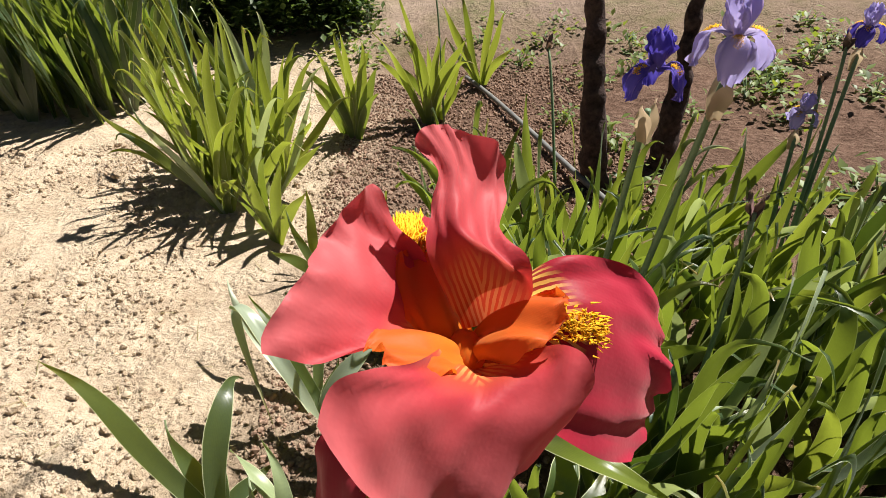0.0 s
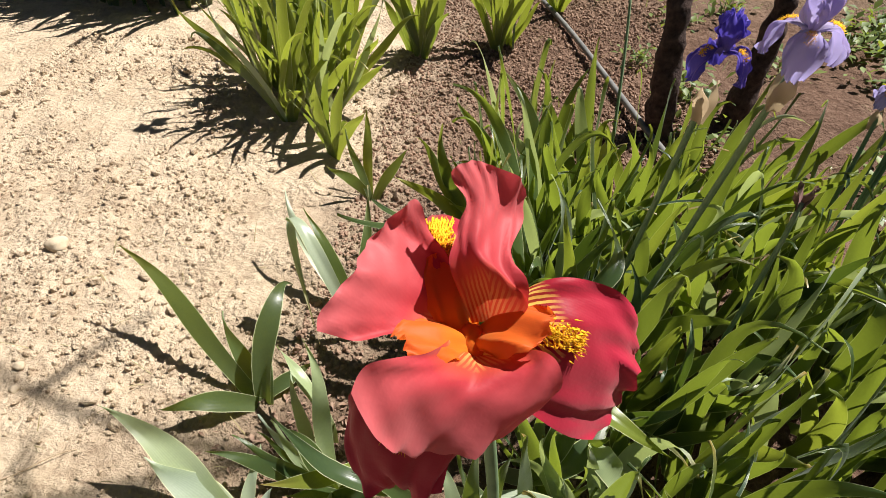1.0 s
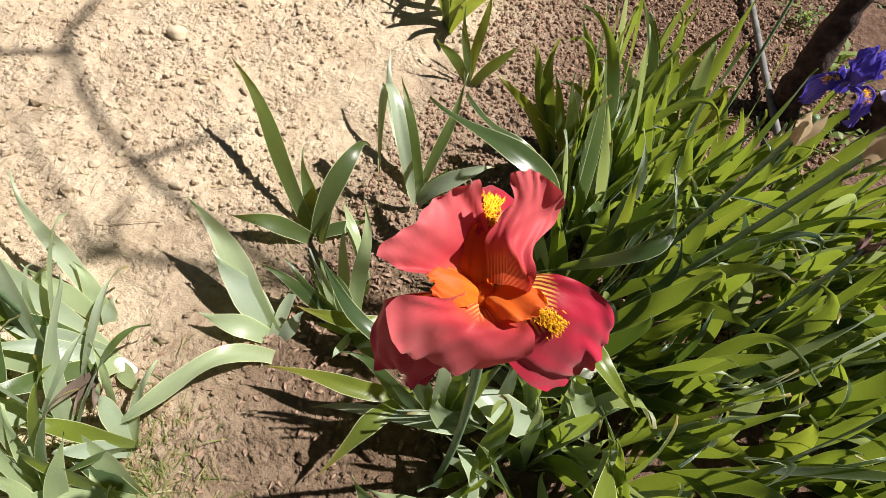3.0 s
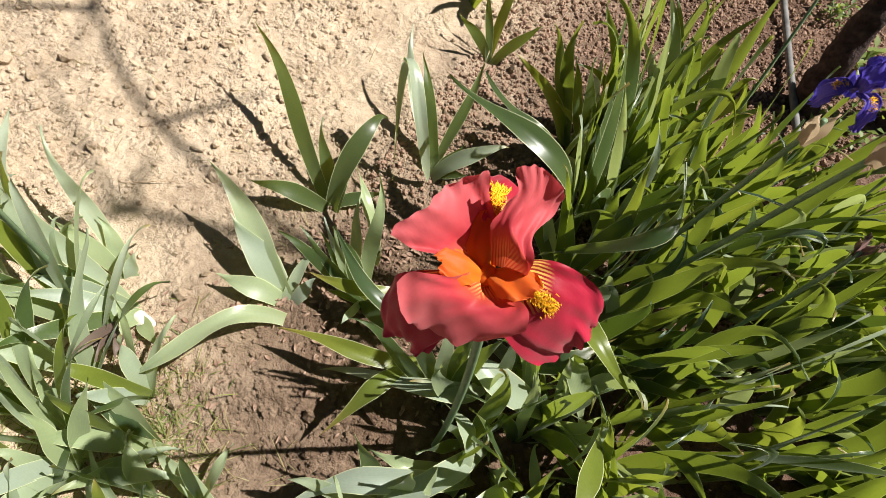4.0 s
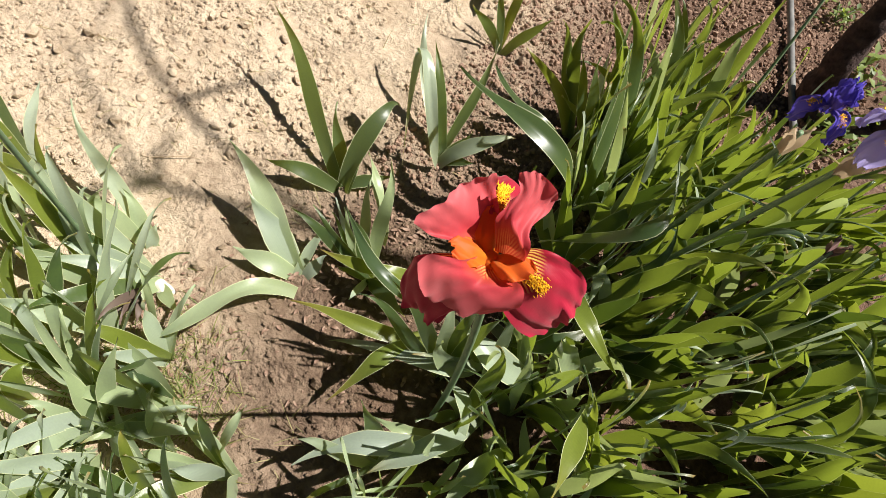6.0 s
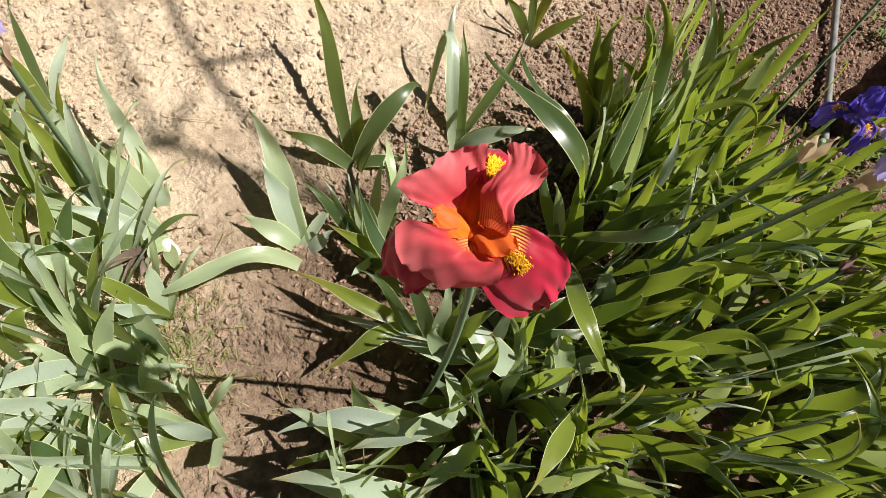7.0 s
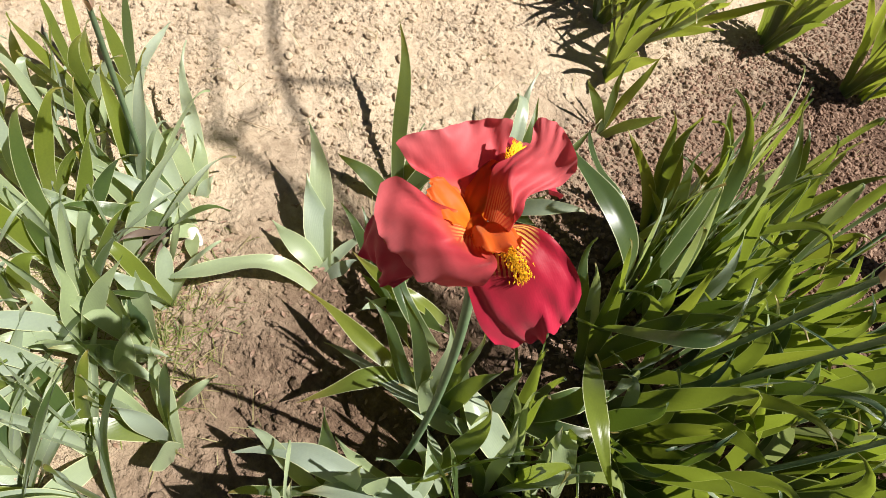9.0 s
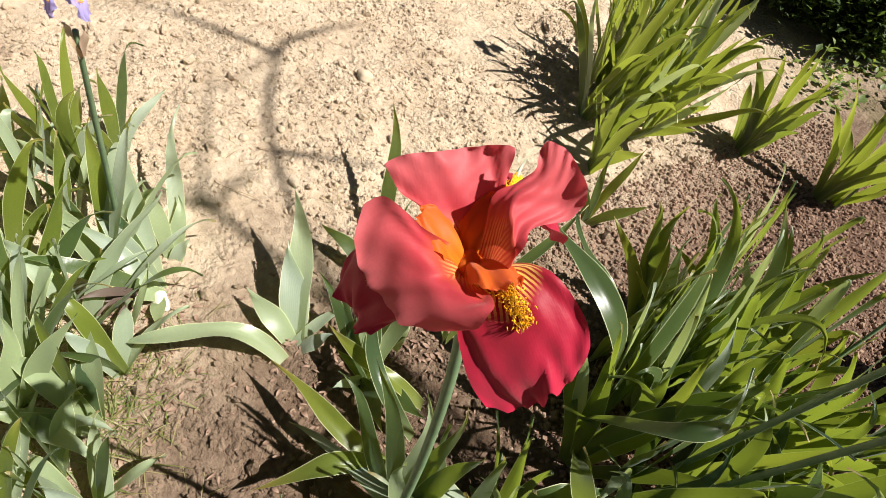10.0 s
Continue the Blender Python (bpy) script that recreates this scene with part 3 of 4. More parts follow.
drawn_fan((-0.249, 0.342), "iris plant with one silvery leaf over dark litter", [LEAF, LEAF, LEAF, LEAF_BLUE, LEAF_BLUE, LEAF_BLUE], [
    (-0.236, 0.006, 0.108, 0.034, 0.08, 0, -70), (-0.192, 0.031, 0.120, 0.029, 0.05, 0, -80), (-0.089, 0.062, 0.120, 0.040, 0.2, 0.1, -70), (-0.087, 0.200, 0.216, 0.038, 0.02, 0, -70),
    (0.007, -0.087, 0.072, 0.029, 0.15, 0, -20), (-0.051, 0.098, 0.096, 0.020, 0.05, 0, -60), (0.152, 0.041, 0.084, 0.045, 0.2, 0, -80), (0.132, -0.046, 0.072, 0.040, 0.2, 0, -80), (-0.069, -0.043, 0.084, 0.022, 0.1, 0, -40)], seed=29)
drawn_fan((-0.388, 1.20), "two upright iris blades on dug soil", [LEAF_YELLOW, LEAF], [
    (-0.019, 0.135, 0.240, 0.034, 0.02, 0, -90), (-0.085, 0.082, 0.192, 0.025, 0.05, 0, -70), (0.109, 0.082, 0.136, 0.034, 0.1, 0, -80), (-0.117, -0.014, 0.128, 0.034, 0.1, 0, -90)], seed=7)

# the plant that carries the bloom, and its neighbours under the camera
drawn_fan((0.02, 0.02), "low rosette of wavy grey-green iris leaves", [LEAF_BLUE, LEAF], [
    (-0.15, -0.06, 0.16, 0.047, 0.18, 0.1, -60), (-0.07, -0.13, 0.18, 0.047, 0.2, 0.1, -30), (0.08, -0.10, 0.16, 0.047, 0.2, 0.1, 20), (-0.08, 0.05, 0.28, 0.044, 0.05, 0.0, -60), (0.03, 0.05, 0.30, 0.047, 0.05, 0.05, -60)], seed=19)
drawn_fan((0.03, 0.25), "upright iris leaves hiding the flower stem", [LEAF, LEAF_BLUE, LEAF], [
    (-0.16, -0.004, 0.40, 0.036, 0.05, 0.05, -60), (-0.076, 0.013, 0.44, 0.034, 0.04, 0.0, -50), (-0.031, 0.021, 0.48, 0.032, 0.03, 0.0, -60), (-0.211, -0.036, 0.30, 0.034, 0.08, 0.05, -50),
    (-0.038, -0.03, 0.32, 0.040, 0.05, 0.05, -40), (0.02, 0.03, 0.42, 0.040, 0.05, 0.05, -60)], seed=33)
drawn_fan((0.374, 0.20), "upright pale iris leaf among darker ones", [LEAF_BLUE, LEAF], [(-0.099, 0.071, 0.300, 0.046, 0.05, 0.0, -30), (0.08, 0.05, 0.34, 0.04, 0.08, 0.1, 0)], seed=11)
drawn_fan((-0.709, 0.102), "iris fan with one tall pale leaf at the clump's edge", [LEAF_BLUE], [
    (-0.265, 0.120, 0.216, 0.038, 0.02, 0, -40), (-0.095, 0.057, 0.108, 0.040, 0.05, 0, -30), (-0.004, 0.041, 0.060, 0.031, 0.05, 0, -30), (-0.162, -0.000, 0.120, 0.040, 0.08, 0, -40)], seed=12)
drawn_fan((-0.639, 0.049), "fallen iris fan with broad silvery leaves", [LEAF_BLUE, LEAF_BLUE, LEAF], [
    (-0.347, 0.032, 0.150, 0.045, 0.08, 0.1, -40), (-0.155, -0.057, 0.120, 0.056, 0.1, 0, -20), (-0.256, -0.065, 0.120, 0.040, 0.12, 0.1, -20), (-0.161, -0.106, 0.120, 0.038, 0.1, 0, 0),
    (0.118, -0.026, 0.030, 0.034, 0.2, 0, -40), (-0.084, -0.208, 0.120, 0.040, 0.1, 0.1, 20), (0.036, -0.059, 0.036, 0.034, 0.3, 0, -40)], seed=13)
drawn_fan((-0.487, -0.235), "sprawling pale iris rosette in dry grass", [LEAF_BLUE], [
    (0.039, -0.035, 0.150, 0.040, 0.05, 0.0, 0), (-0.114, -0.038, 0.100, 0.040, 0.15, 0.0, -20), (0.008, 0.145, 0.250, 0.038, 0.05, 0.0, 10), (0.163, 0.003, 0.100, 0.044, 0.2, 0.0, -40),
    (0.200, 0.100, 0.060, 0.040, 0.2, 0.1, -20), (-0.064, 0.054, 0.200, 0.036, 0.1, 0.0, 0), (0.155, 0.134, 0.080, 0.034, 0.2, 0.0, -30), (-0.032, -0.107, 0.100, 0.040, 0.2, 0.0, 20)], seed=14)

# long leaves set one by one
def swept_leaf(label, mat, width, turn, points):
    """One long leaf of a low plant, through a root, two bends and a tip."""
    base = Vector((points[0][0], points[0][1], 0))
    e = thing("iris_plant", base, label, "iris plant", "iris plants")
    a, b, c, d = (Vector(p) - base for p in points)
    ctrl = [a, (b * 18 - a * 5 - c * 9 + d * 2) / 6, (a * 2 - b * 9 + c * 18 - d * 5) / 6, d]
    rng = random.Random(label)
    nu, nv, wave = 25, 7, rng.uniform(0, 6)
    verts, uvs = [], []
    for i in range(nu):
        t = i / (nu - 1)
        p = bezier(ctrl, t)
        run = (bezier(ctrl, min(1, t + 0.02)) - bezier(ctrl, max(0, t - 0.02))).normalized()
        across = run.cross(Vector((0.05, -0.05, 1.0)))
        across = across.normalized() if across.length > 0.05 else Vector((1, 0, 0))
        across = Matrix.Rotation(radians(turn) * (0.4 + 0.9 * t) + 0.25 * math.sin(wave + 6 * t), 3, run) @ across
        face = across.cross(run)
        half = 0.5 * width * (0.62 + 0.42 * math.sin(math.pi * t ** 1.1)) * min(1.0, (1.001 - t) / 0.42) ** 0.85
        for j in range(nv):
            s = j / (nv - 1) * 2 - 1
            verts.append(p + across * (s * half) + face * (half * 0.30 * (1 - 0.7 * t) * abs(s) + 0.004 * abs(s) * math.sin(11 * t + wave + s)))
            uvs.append((j / (nv - 1), t))
    mesh_object("leaf", verts, grid_faces(nu, nv), mat, uvs, e)
    return e


swept_leaf("long pale iris leaf sweeping low over shaded soil", LEAF_BLUE, 0.040, 20, [(0.073, 0.335, 0.030), (0.035, 0.245, 0.130), (-0.083, 0.202, 0.130), (-0.217, 0.153, 0.080)])
swept_leaf("arching yellow-green iris leaf over shaded soil", LEAF_YELLOW, 0.036, -15, [(0.006, 0.327, 0.020), (-0.076, 0.221, 0.130), (-0.108, 0.145, 0.130), (-0.146, 0.051, 0.060)])
swept_leaf("broad pale iris leaf beside the flower stem", LEAF_BLUE, 0.056, 10, [(0.261, 0.352, 0.020), (0.146, 0.298, 0.170), (0.060, 0.289, 0.220), (-0.032, 0.306, 0.220)])
swept_leaf("green iris leaf reaching out over the soil", LEAF_YELLOW, 0.034, 0, [(-0.055, 0.318, 0.020), (-0.111, 0.237, 0.100), (-0.212, 0.205, 0.120), (-0.336, 0.172, 0.100)])
swept_leaf("grey-green iris leaf arching low", LEAF_BLUE, 0.044, 0, [(0.150, 0.148, 0.020), (0.048, 0.068, 0.160), (-0.041, 0.011, 0.170), (-0.114, -0.081, 0.120)])
swept_leaf("grey-green iris leaf with a curled tip", LEAF_BLUE, 0.048, 25, [(0.142, 0.219, 0.020), (0.097, 0.109, 0.160), (0.054, 0.045, 0.180), (0.006, -0.024, 0.150)])
swept_leaf("silvery curled iris leaf over dark soil", LEAF_BLUE, 0.036, 35, [(0.127, 0.100, 0.020), (0.112, 0.166, 0.140), (0.081, 0.199, 0.160), (0.024, 0.226, 0.120)])
swept_leaf("broad bright iris leaf low on the ground", LEAF_BLUE, 0.050, -10, [(0.190, 0.025, 0.020), (0.089, -0.040, 0.180), (0.011, -0.083, 0.200), (-0.062, -0.142, 0.170)])
swept_leaf("yellow-green iris leaf hanging towards the ground", LEAF_YELLOW, 0.040, 10, [(0.116, 0.644, 0.030), (0.157, 0.475, 0.260), (0.216, 0.407, 0.300), (0.309, 0.384, 0.250)])
swept_leaf("bright upright iris leaf with a pale rim", LEAF_YELLOW, 0.034, -20, [(0.330, 0.428, 0.020), (0.277, 0.265, 0.280), (0.266, 0.167, 0.360), (0.262, 0.092, 0.380)])
swept_leaf("small silvery iris leaf on the shaded soil", LEAF_BLUE, 0.026, 0, [(0.108, 0.151, 0.020), (0.052, 0.107, 0.070), (0.005, 0.089, 0.080), (-0.050, 0.082, 0.060)])
swept_leaf("long arching green iris leaf at the clump's edge", LEAF, 0.046, 0, [(0.044, 0.744, 0.020), (0.001, 0.707, 0.300), (-0.146, 0.711, 0.360), (-0.317, 0.761, 0.340)])
swept_leaf("green iris leaf arching over the clump's edge", LEAF, 0.044, 15, [(0.033, 0.888, 0.020), (-0.047, 0.760, 0.280), (-0.155, 0.757, 0.340), (-0.266, 0.836, 0.320)])
swept_leaf("narrow grey-green iris leaf bent across the clump", LEAF, 0.030, 20, [(0.049, 0.677, 0.030), (0.143, 0.567, 0.360), (0.202, 0.601, 0.440), (0.173, 0.720, 0.470)])
swept_leaf("light green iris leaf lying beside the stem", LEAF_YELLOW, 0.036, 0, [(-0.137, 0.416, 0.020), (-0.198, 0.354, 0.100), (-0.272, 0.321, 0.110), (-0.368, 0.308, 0.090)])
swept_leaf("slender silvery iris leaf standing over litter", LEAF_BLUE, 0.030, 30, [(-0.280, 0.434, 0.010), (-0.303, 0.462, 0.090), (-0.355, 0.509, 0.130), (-0.419, 0.564, 0.140)])
swept_leaf("grey-green leaf of a young iris by the path", LEAF_BLUE, 0.046, 10, [(-0.366, 0.211, 0.010), (-0.436, 0.136, 0.080), (-0.469, 0.033, 0.100), (-0.540, -0.064, 0.030)])
swept_leaf("silvery iris leaf folded down between two fans", LEAF_BLUE, 0.034, 20, [(-0.302, 0.708, 0.020), (-0.383, 0.758, 0.220), (-0.451, 0.810, 0.260), (-0.362, 0.631, 0.060)])
swept_leaf("green iris leaf spreading low from the stem", LEAF, 0.034, 0, [(-0.091, 0.361, 0.020), (-0.176, 0.326, 0.120), (-0.261, 0.346, 0.140), (-0.386, 0.426, 0.120)])
swept_leaf("pale iris leaf bending over its neighbours", LEAF_BLUE, 0.040, -20, [(0.293, 0.345, 0.030), (0.227, 0.355, 0.220), (0.200, 0.383, 0.240), (0.216, 0.449, 0.200)])
swept_leaf("grey-green iris leaf bent towards the soil", LEAF_BLUE, 0.036, 10, [(0.239, 0.192, 0.030), (0.182, 0.119, 0.180), (0.163, 0.054, 0.200), (0.160, 0.003, 0.160)])
swept_leaf("green iris leaf between the stem and the clump", LEAF, 0.044, 0, [(0.118, 0.396, 0.030), (0.141, 0.399, 0.220), (0.162, 0.448, 0.260), (0.192, 0.524, 0.240)])
swept_leaf("dark green iris leaf low beside the stem", LEAF, 0.042, -10, [(0.055, 0.417, 0.020), (0.131, 0.364, 0.160), (0.187, 0.394, 0.220), (0.247, 0.485, 0.220)])


def sprawl(place, label, count, length, width, seed, toward=180, mats=(LEAF_BLUE, LEAF_BLUE, LEAF_YELLOW, LEAF_BLUE, LEAF, LEAF_BLUE)):
    """A lax plant whose leaves lie low and bend away to one side."""
    rng = random.Random(seed)
    rows = []
    for k in range(count):
        a = radians(toward + rng.gauss(0, 55))
        ln, el = length * rng.uniform(0.8, 1.6), radians(rng.uniform(12, 60))
        rows.append((math.cos(a) * math.cos(el) * ln, math.sin(a) * math.cos(el) * ln, math.sin(el) * ln, width * rng.uniform(0.75, 1.2), rng.uniform(0.05, 0.22), rng.uniform(0.0, 0.25), math.degrees(a) + 90 + rng.uniform(-60, 60)))
    return drawn_fan(place, label, mats, rows, seed=seed)


for k, (x, y, n, ln) in enumerate(((-0.522, -0.203, 8, 0.20), (-0.492, -0.065, 6, 0.15), (-0.391, -0.127, 5, 0.15), (-0.212, -0.164, 5, 0.13), (-0.272, -0.276, 8, 0.18), (-0.451, -0.347, 8, 0.20), (-0.331, -0.391, 8, 0.20),
                                   (-0.343, -0.196, 5, 0.14), (-0.461, -0.282, 7, 0.19), (-0.603, -0.087, 7, 0.21), (-0.60, -0.18, 7, 0.22), (-0.70, -0.02, 7, 0.24), (-0.56, -0.40, 8, 0.22), (-0.42, -0.48, 8, 0.22), (-0.20, -0.42, 7, 0.2), (-0.275, -0.379, 8, 0.18), (-0.163, -0.290, 7, 0.16), (-0.256, -0.179, 5, 0.13))):
    sprawl((x, y), "sprawling silvery iris leaves lying over dry litter", n, ln, 0.042, 300 + k)

# ---- clumps ----
bed_of_fans("iris_plant", "green iris fan in a dense sunlit clump", [(0.40, 0.18), (0.22, 0.46), (0.06, 0.95), (0.35, 1.25), (0.9, 1.2), (1.25, 0.7), (1.1, 0.1), (0.6, -0.10), (0.46, 0.02)], 0.074, 0.45, 0.037, [LEAF, LEAF, LEAF_YELLOW, LEAF, LEAF, LEAF_BLUE, LEAF, LEAF_DARK], 21, (0.10, -0.01), (0, 180), (4, 6), 75, droop=0.36, side=0.12, joined=lambda x, y: x > 0.85 or y > 1.05)
bed_of_fans("iris_plant", "upright green iris fan at the clump's edge on dug soil", [(0.12, 0.56), (-0.03, 0.80), (-0.05, 1.05), (0.05, 1.24), (0.22, 1.26), (0.34, 1.05), (0.14, 0.86)], 0.080, 0.50, 0.040, [LEAF, LEAF, LEAF_YELLOW, LEAF, LEAF_BLUE, LEAF], 27, (-0.10, 0.10), (-20, 120), (4, 6), 65, droop=0.2, side=0.06)
bed_of_fans("iris_plant", "pale iris fan with broad arching leaves beside the green clump", [(0.18, 0.02), (0.16, 0.28), (0.24, 0.42), (0.42, 0.26), (0.48, 0.06), (0.36, -0.06)], 0.086, 0.38, 0.036, [LEAF_BLUE, LEAF_YELLOW, LEAF, LEAF], 28, (0.05, -0.10), (10, 170), (4, 6), 105, droop=0.4, side=0.12)
bed_of_fans("iris_plant", "pale waxy iris fan low on the ground", [(0.0, -0.25), (0.0, -0.05), (0.12, 0.03), (0.34, -0.04), (0.6, -0.2), (0.5, -0.4), (0.2, -0.5)], 0.10, 0.36, 0.035, WAXY, 22, (-0.05, -0.10), (30, 150), droop=0.3)
bed_of_fans("iris_plant", "grey-green waxy iris fan in a loose clump", [(-0.72, -0.06), (-0.84, 0.05), (-1.1, 0.10), (-1.3, -0.3), (-0.9, -0.6), (-0.52, -0.50), (-0.62, -0.18)], 0.105, 0.28, 0.038, [LEAF_BLUE, LEAF_YELLOW, LEAF_BLUE, LEAF_YELLOW, LEAF], 23, (-0.40, 0.10), (20, 160), (4, 6), 95, droop=0.3, side=0.10, joined=lambda x, y: x < -1.05)
bed_of_fans("iris_plant", "short waxy iris fan shading the soil round the bloom", [(0.06, 0.12), (0.08, 0.30), (0.12, 0.44), (0.26, 0.36), (0.24, 0.12), (0.14, 0.02)], 0.072, 0.40, 0.034, [LEAF, LEAF_BLUE, LEAF, LEAF_BLUE, LEAF], 26, (-0.06, -0.05), (20, 160), (4, 5), 80)
bed_of_fans("iris_plant", "tall iris fan with yellowing leaves", [(-0.95, 1.72), (-0.80, 1.58), (-0.66, 1.62), (-0.60, 1.85), (-0.80, 2.0), (-1.0, 1.95)], 0.066, 0.62, 0.033, [LEAF, LEAF_YELLOW, LEAF_YELLOW, LEAF_YELLOW, LEAF_BLUE, LEAF_YELLOW], 24, (-0.03, 0.0), (-50, 15), (5, 7), 88, droop=0.25)
bed_of_fans("iris_plant", "dense dark green iris fans at the path's end", [(-1.50, 2.60), (-1.7, 2.42), (-2.6, 2.6), (-3.6, 3.4), (-3.4, 4.4), (-1.6, 3.6)], 0.085, 0.80, 0.046, [LEAF_DARK, LEAF, LEAF], 25, (0.0, 0.0), (-60, 20), (5, 7), joined=lambda x, y: True)
for x, y, ln, n, sd_ in ((-0.57, 1.40, 0.36, 5, 1), (-0.60, 1.45, 0.32, 4, 9), (-0.40, 2.12, 0.46, 9, 2), (-0.44, 2.16, 0.36, 6, 12), (-0.09, 2.24, 0.54, 8, 3), (-0.05, 2.30, 0.40, 6, 13), (0.17, 2.68, 0.50, 6, 4)):
    e_ = thing("iris_plant", (x, y, 0), "separate iris fan with yellow-green leaves on red soil", "iris plant", "iris plants")
    fan_leaves(e_, (0, 0, 0), -22, n, ln, 0.042, [LEAF, LEAF_YELLOW, LEAF_YELLOW], random.Random(sd_), 75, droop=0.08)


# ---- purple irises ----
def small_iris(place, top, falls, standards, label, size=1.0, seed=1, turn=0):
    """Stalk from the soil with one open flower, papery spathe and a bud."""
    e = thing("purple_iris", (*place, 0), label, "iris", "purple irises")
    o = Vector(top) - Vector((*place, 0))
    side = Vector((o.x, o.y, 0)) * 0.25
    ctrl = [(0, 0, -0.02), tuple(o * 0.4 + side * 0.3), tuple(o * 0.75 + side * 0.2), tuple(o + Vector((0, 0, -0.05)))]
    pts = [bezier(ctrl, i / 14) for i in range(15)]
    v, f = tube(pts, [0.0060 - 0.0022 * i / 14 for i in range(15)], 8)
    mesh_object("stem", v, f, STEM, None, e)
    for az in (20, 200):
        a = radians(az + turn)
        b = o + Vector((0, 0, -0.09))
        blade(e, PAPER, b + Vector((math.cos(a) * 0.012, math.sin(a) * 0.012, 0.05)), (math.cos(a), math.sin(a), 0.1), 0.022, 0.05, 0, 0, b).name = "spathe"
    k = size
    for i in range(3):
        az = turn + 120 * i
        ob, c, s = petal("fall", e, falls, az, [(0.004 * k, -0.01 * k, 0.2), (0.030 * k, 0.014 * k, 0.6), (0.056 * k, 0.004 * k, 1.0), (0.064 * k, -0.034 * k, 1.0), (0.058 * k, -0.066 * k, 0.7)], 0.056 * k, -0.1, 0.004, seed + i, at=o)
        beard(ob, c, s, seed + i, hairs=60)
        petal("standard", e, standards, az + 60, [(0.004 * k, -0.005 * k, 0.25), (0.020 * k, 0.018 * k, 0.7), (0.030 * k, 0.042 * k, 1.0), (0.022 * k, 0.066 * k, 0.9), (0.008 * k, 0.074 * k, 0.6)], 0.054 * k, 0.3, 0.004, seed + 7 + i, at=o)
    return e


small_iris((0.28, 0.74), (0.290, 0.540, 0.845), LILAC, LILAC, "pale lilac iris in bloom above the leaf clump", 0.60, 31, 250)
small_iris((0.24, 0.76), (0.232, 0.575, 0.805), VIOLET, VIOLET, "deep violet iris flower beside a lilac one", 0.50, 41, 200)
small_iris((0.74, 0.98), (0.753, 1.071, 0.516), LILAC, LILAC, "small wilting lilac iris flower", 0.5, 51, 220)
small_iris((0.78, 0.98), (0.855, 1.122, 0.669), VIOLET, LILAC, "blue-violet iris on a stalk with dry spathes", 0.55, 61, 230)
small_iris((-0.78, 1.66), (-0.84, 1.79, 0.80), LILAC, LILAC, "lilac iris on a tall stalk over the yellowing clump", 0.9, 71, 200)


# ---- tree, hose, stones ----
def tree(place, girth, points, label, seed, limbs=()):
    e = thing("tree", (*place, 0), label, "tree", "young trees")
    rng = random.Random(seed)
    pts = [bezier(points, i / 40) for i in range(41)]
    v, f = tube(pts, [girth * (1.0 - 0.55 * i / 40 + 0.45 * math.exp(-i / 2.0)) * (1 + 0.05 * math.sin(i * 1.1) + rng.uniform(-0.03, 0.03)) * 1 for i in range(41)], 14)
    v = [p + Vector((noise.noise(p * 18), noise.noise(p * 18 + Vector((5, 0, 0))), 0)) * 0.012 for p in v]
    mesh_object("trunk", v, f, BARK, None, e)
    for end in limbs:
        ends = [pts[-1]] + [Vector(p) - Vector((*place, 0)) for p in end]
        q = [bezier(ends, i / 16) for i in range(17)]
        v, f = tube(q, [girth * 0.32 * (1 - 0.7 * i / 16) for i in range(17)], 7)
        limb = mesh_object("limb", v, f, BARK, None, e)
        for _ in range(3):
            o = q[rng.randint(5, 15)]
            d = Vector((rng.uniform(-1, 1), rng.uniform(-1, 1), rng.uniform(0.0, 0.9))).normalized() * rng.uniform(0.2, 0.5)
            v, f = tube([o, o + d * 0.5 + Vector((0, 0, 0.03)), o + d], [0.014, 0.011, 0.006], 5)
            mesh_object("shoot", v, f, BARK, None, limb)
    return e


tree((0.52, 1.67), 0.050, [(0, 0, -0.05), (-0.04, 0.0, 0.25), (-0.06, 0.02, 0.45), (-0.075, 0.03, 0.66)], "slim tree with dark rough bark rising from the iris bed", 3)
tree((0.78, 1.78), 0.046, [(0, 0, -0.05), (0.01, 0.0, 0.25), (0.02, 0.02, 0.45), (0.03, 0.05, 0.66)], "second dark trunk standing close behind the first", 5)
tree((2.3, 1.0), 0.050, [(0, 0, -0.05), (0.02, 0.0, 0.7), (0.02, 0.35, 1.9), (-0.15, 0.75, 2.9)], "slender tree whose thin branches shade the trodden path", 7, [
    [(0.56, 1.70, 3.63), (1.32, 1.31, 3.17), (0.43, 1.73, 3.30)],
    [(0.66, 1.34, 3.63), (-0.06, 2.52, 3.17), (0.53, 1.72, 3.30)]])

hose_line = [(0.10, 2.75, 0.02), (0.22, 2.45, 0.03), (0.33, 2.10, 0.03), (0.42, 1.75, 0.03), (0.62, 1.2, 0.03)]
v, f = tube([bezier(hose_line, i / 30) for i in range(31)], [0.011] * 31, 10)
tagged(mesh_object("garden_hose", v, f, HOSE), "grey irrigation hose lying across the soil", "hose")


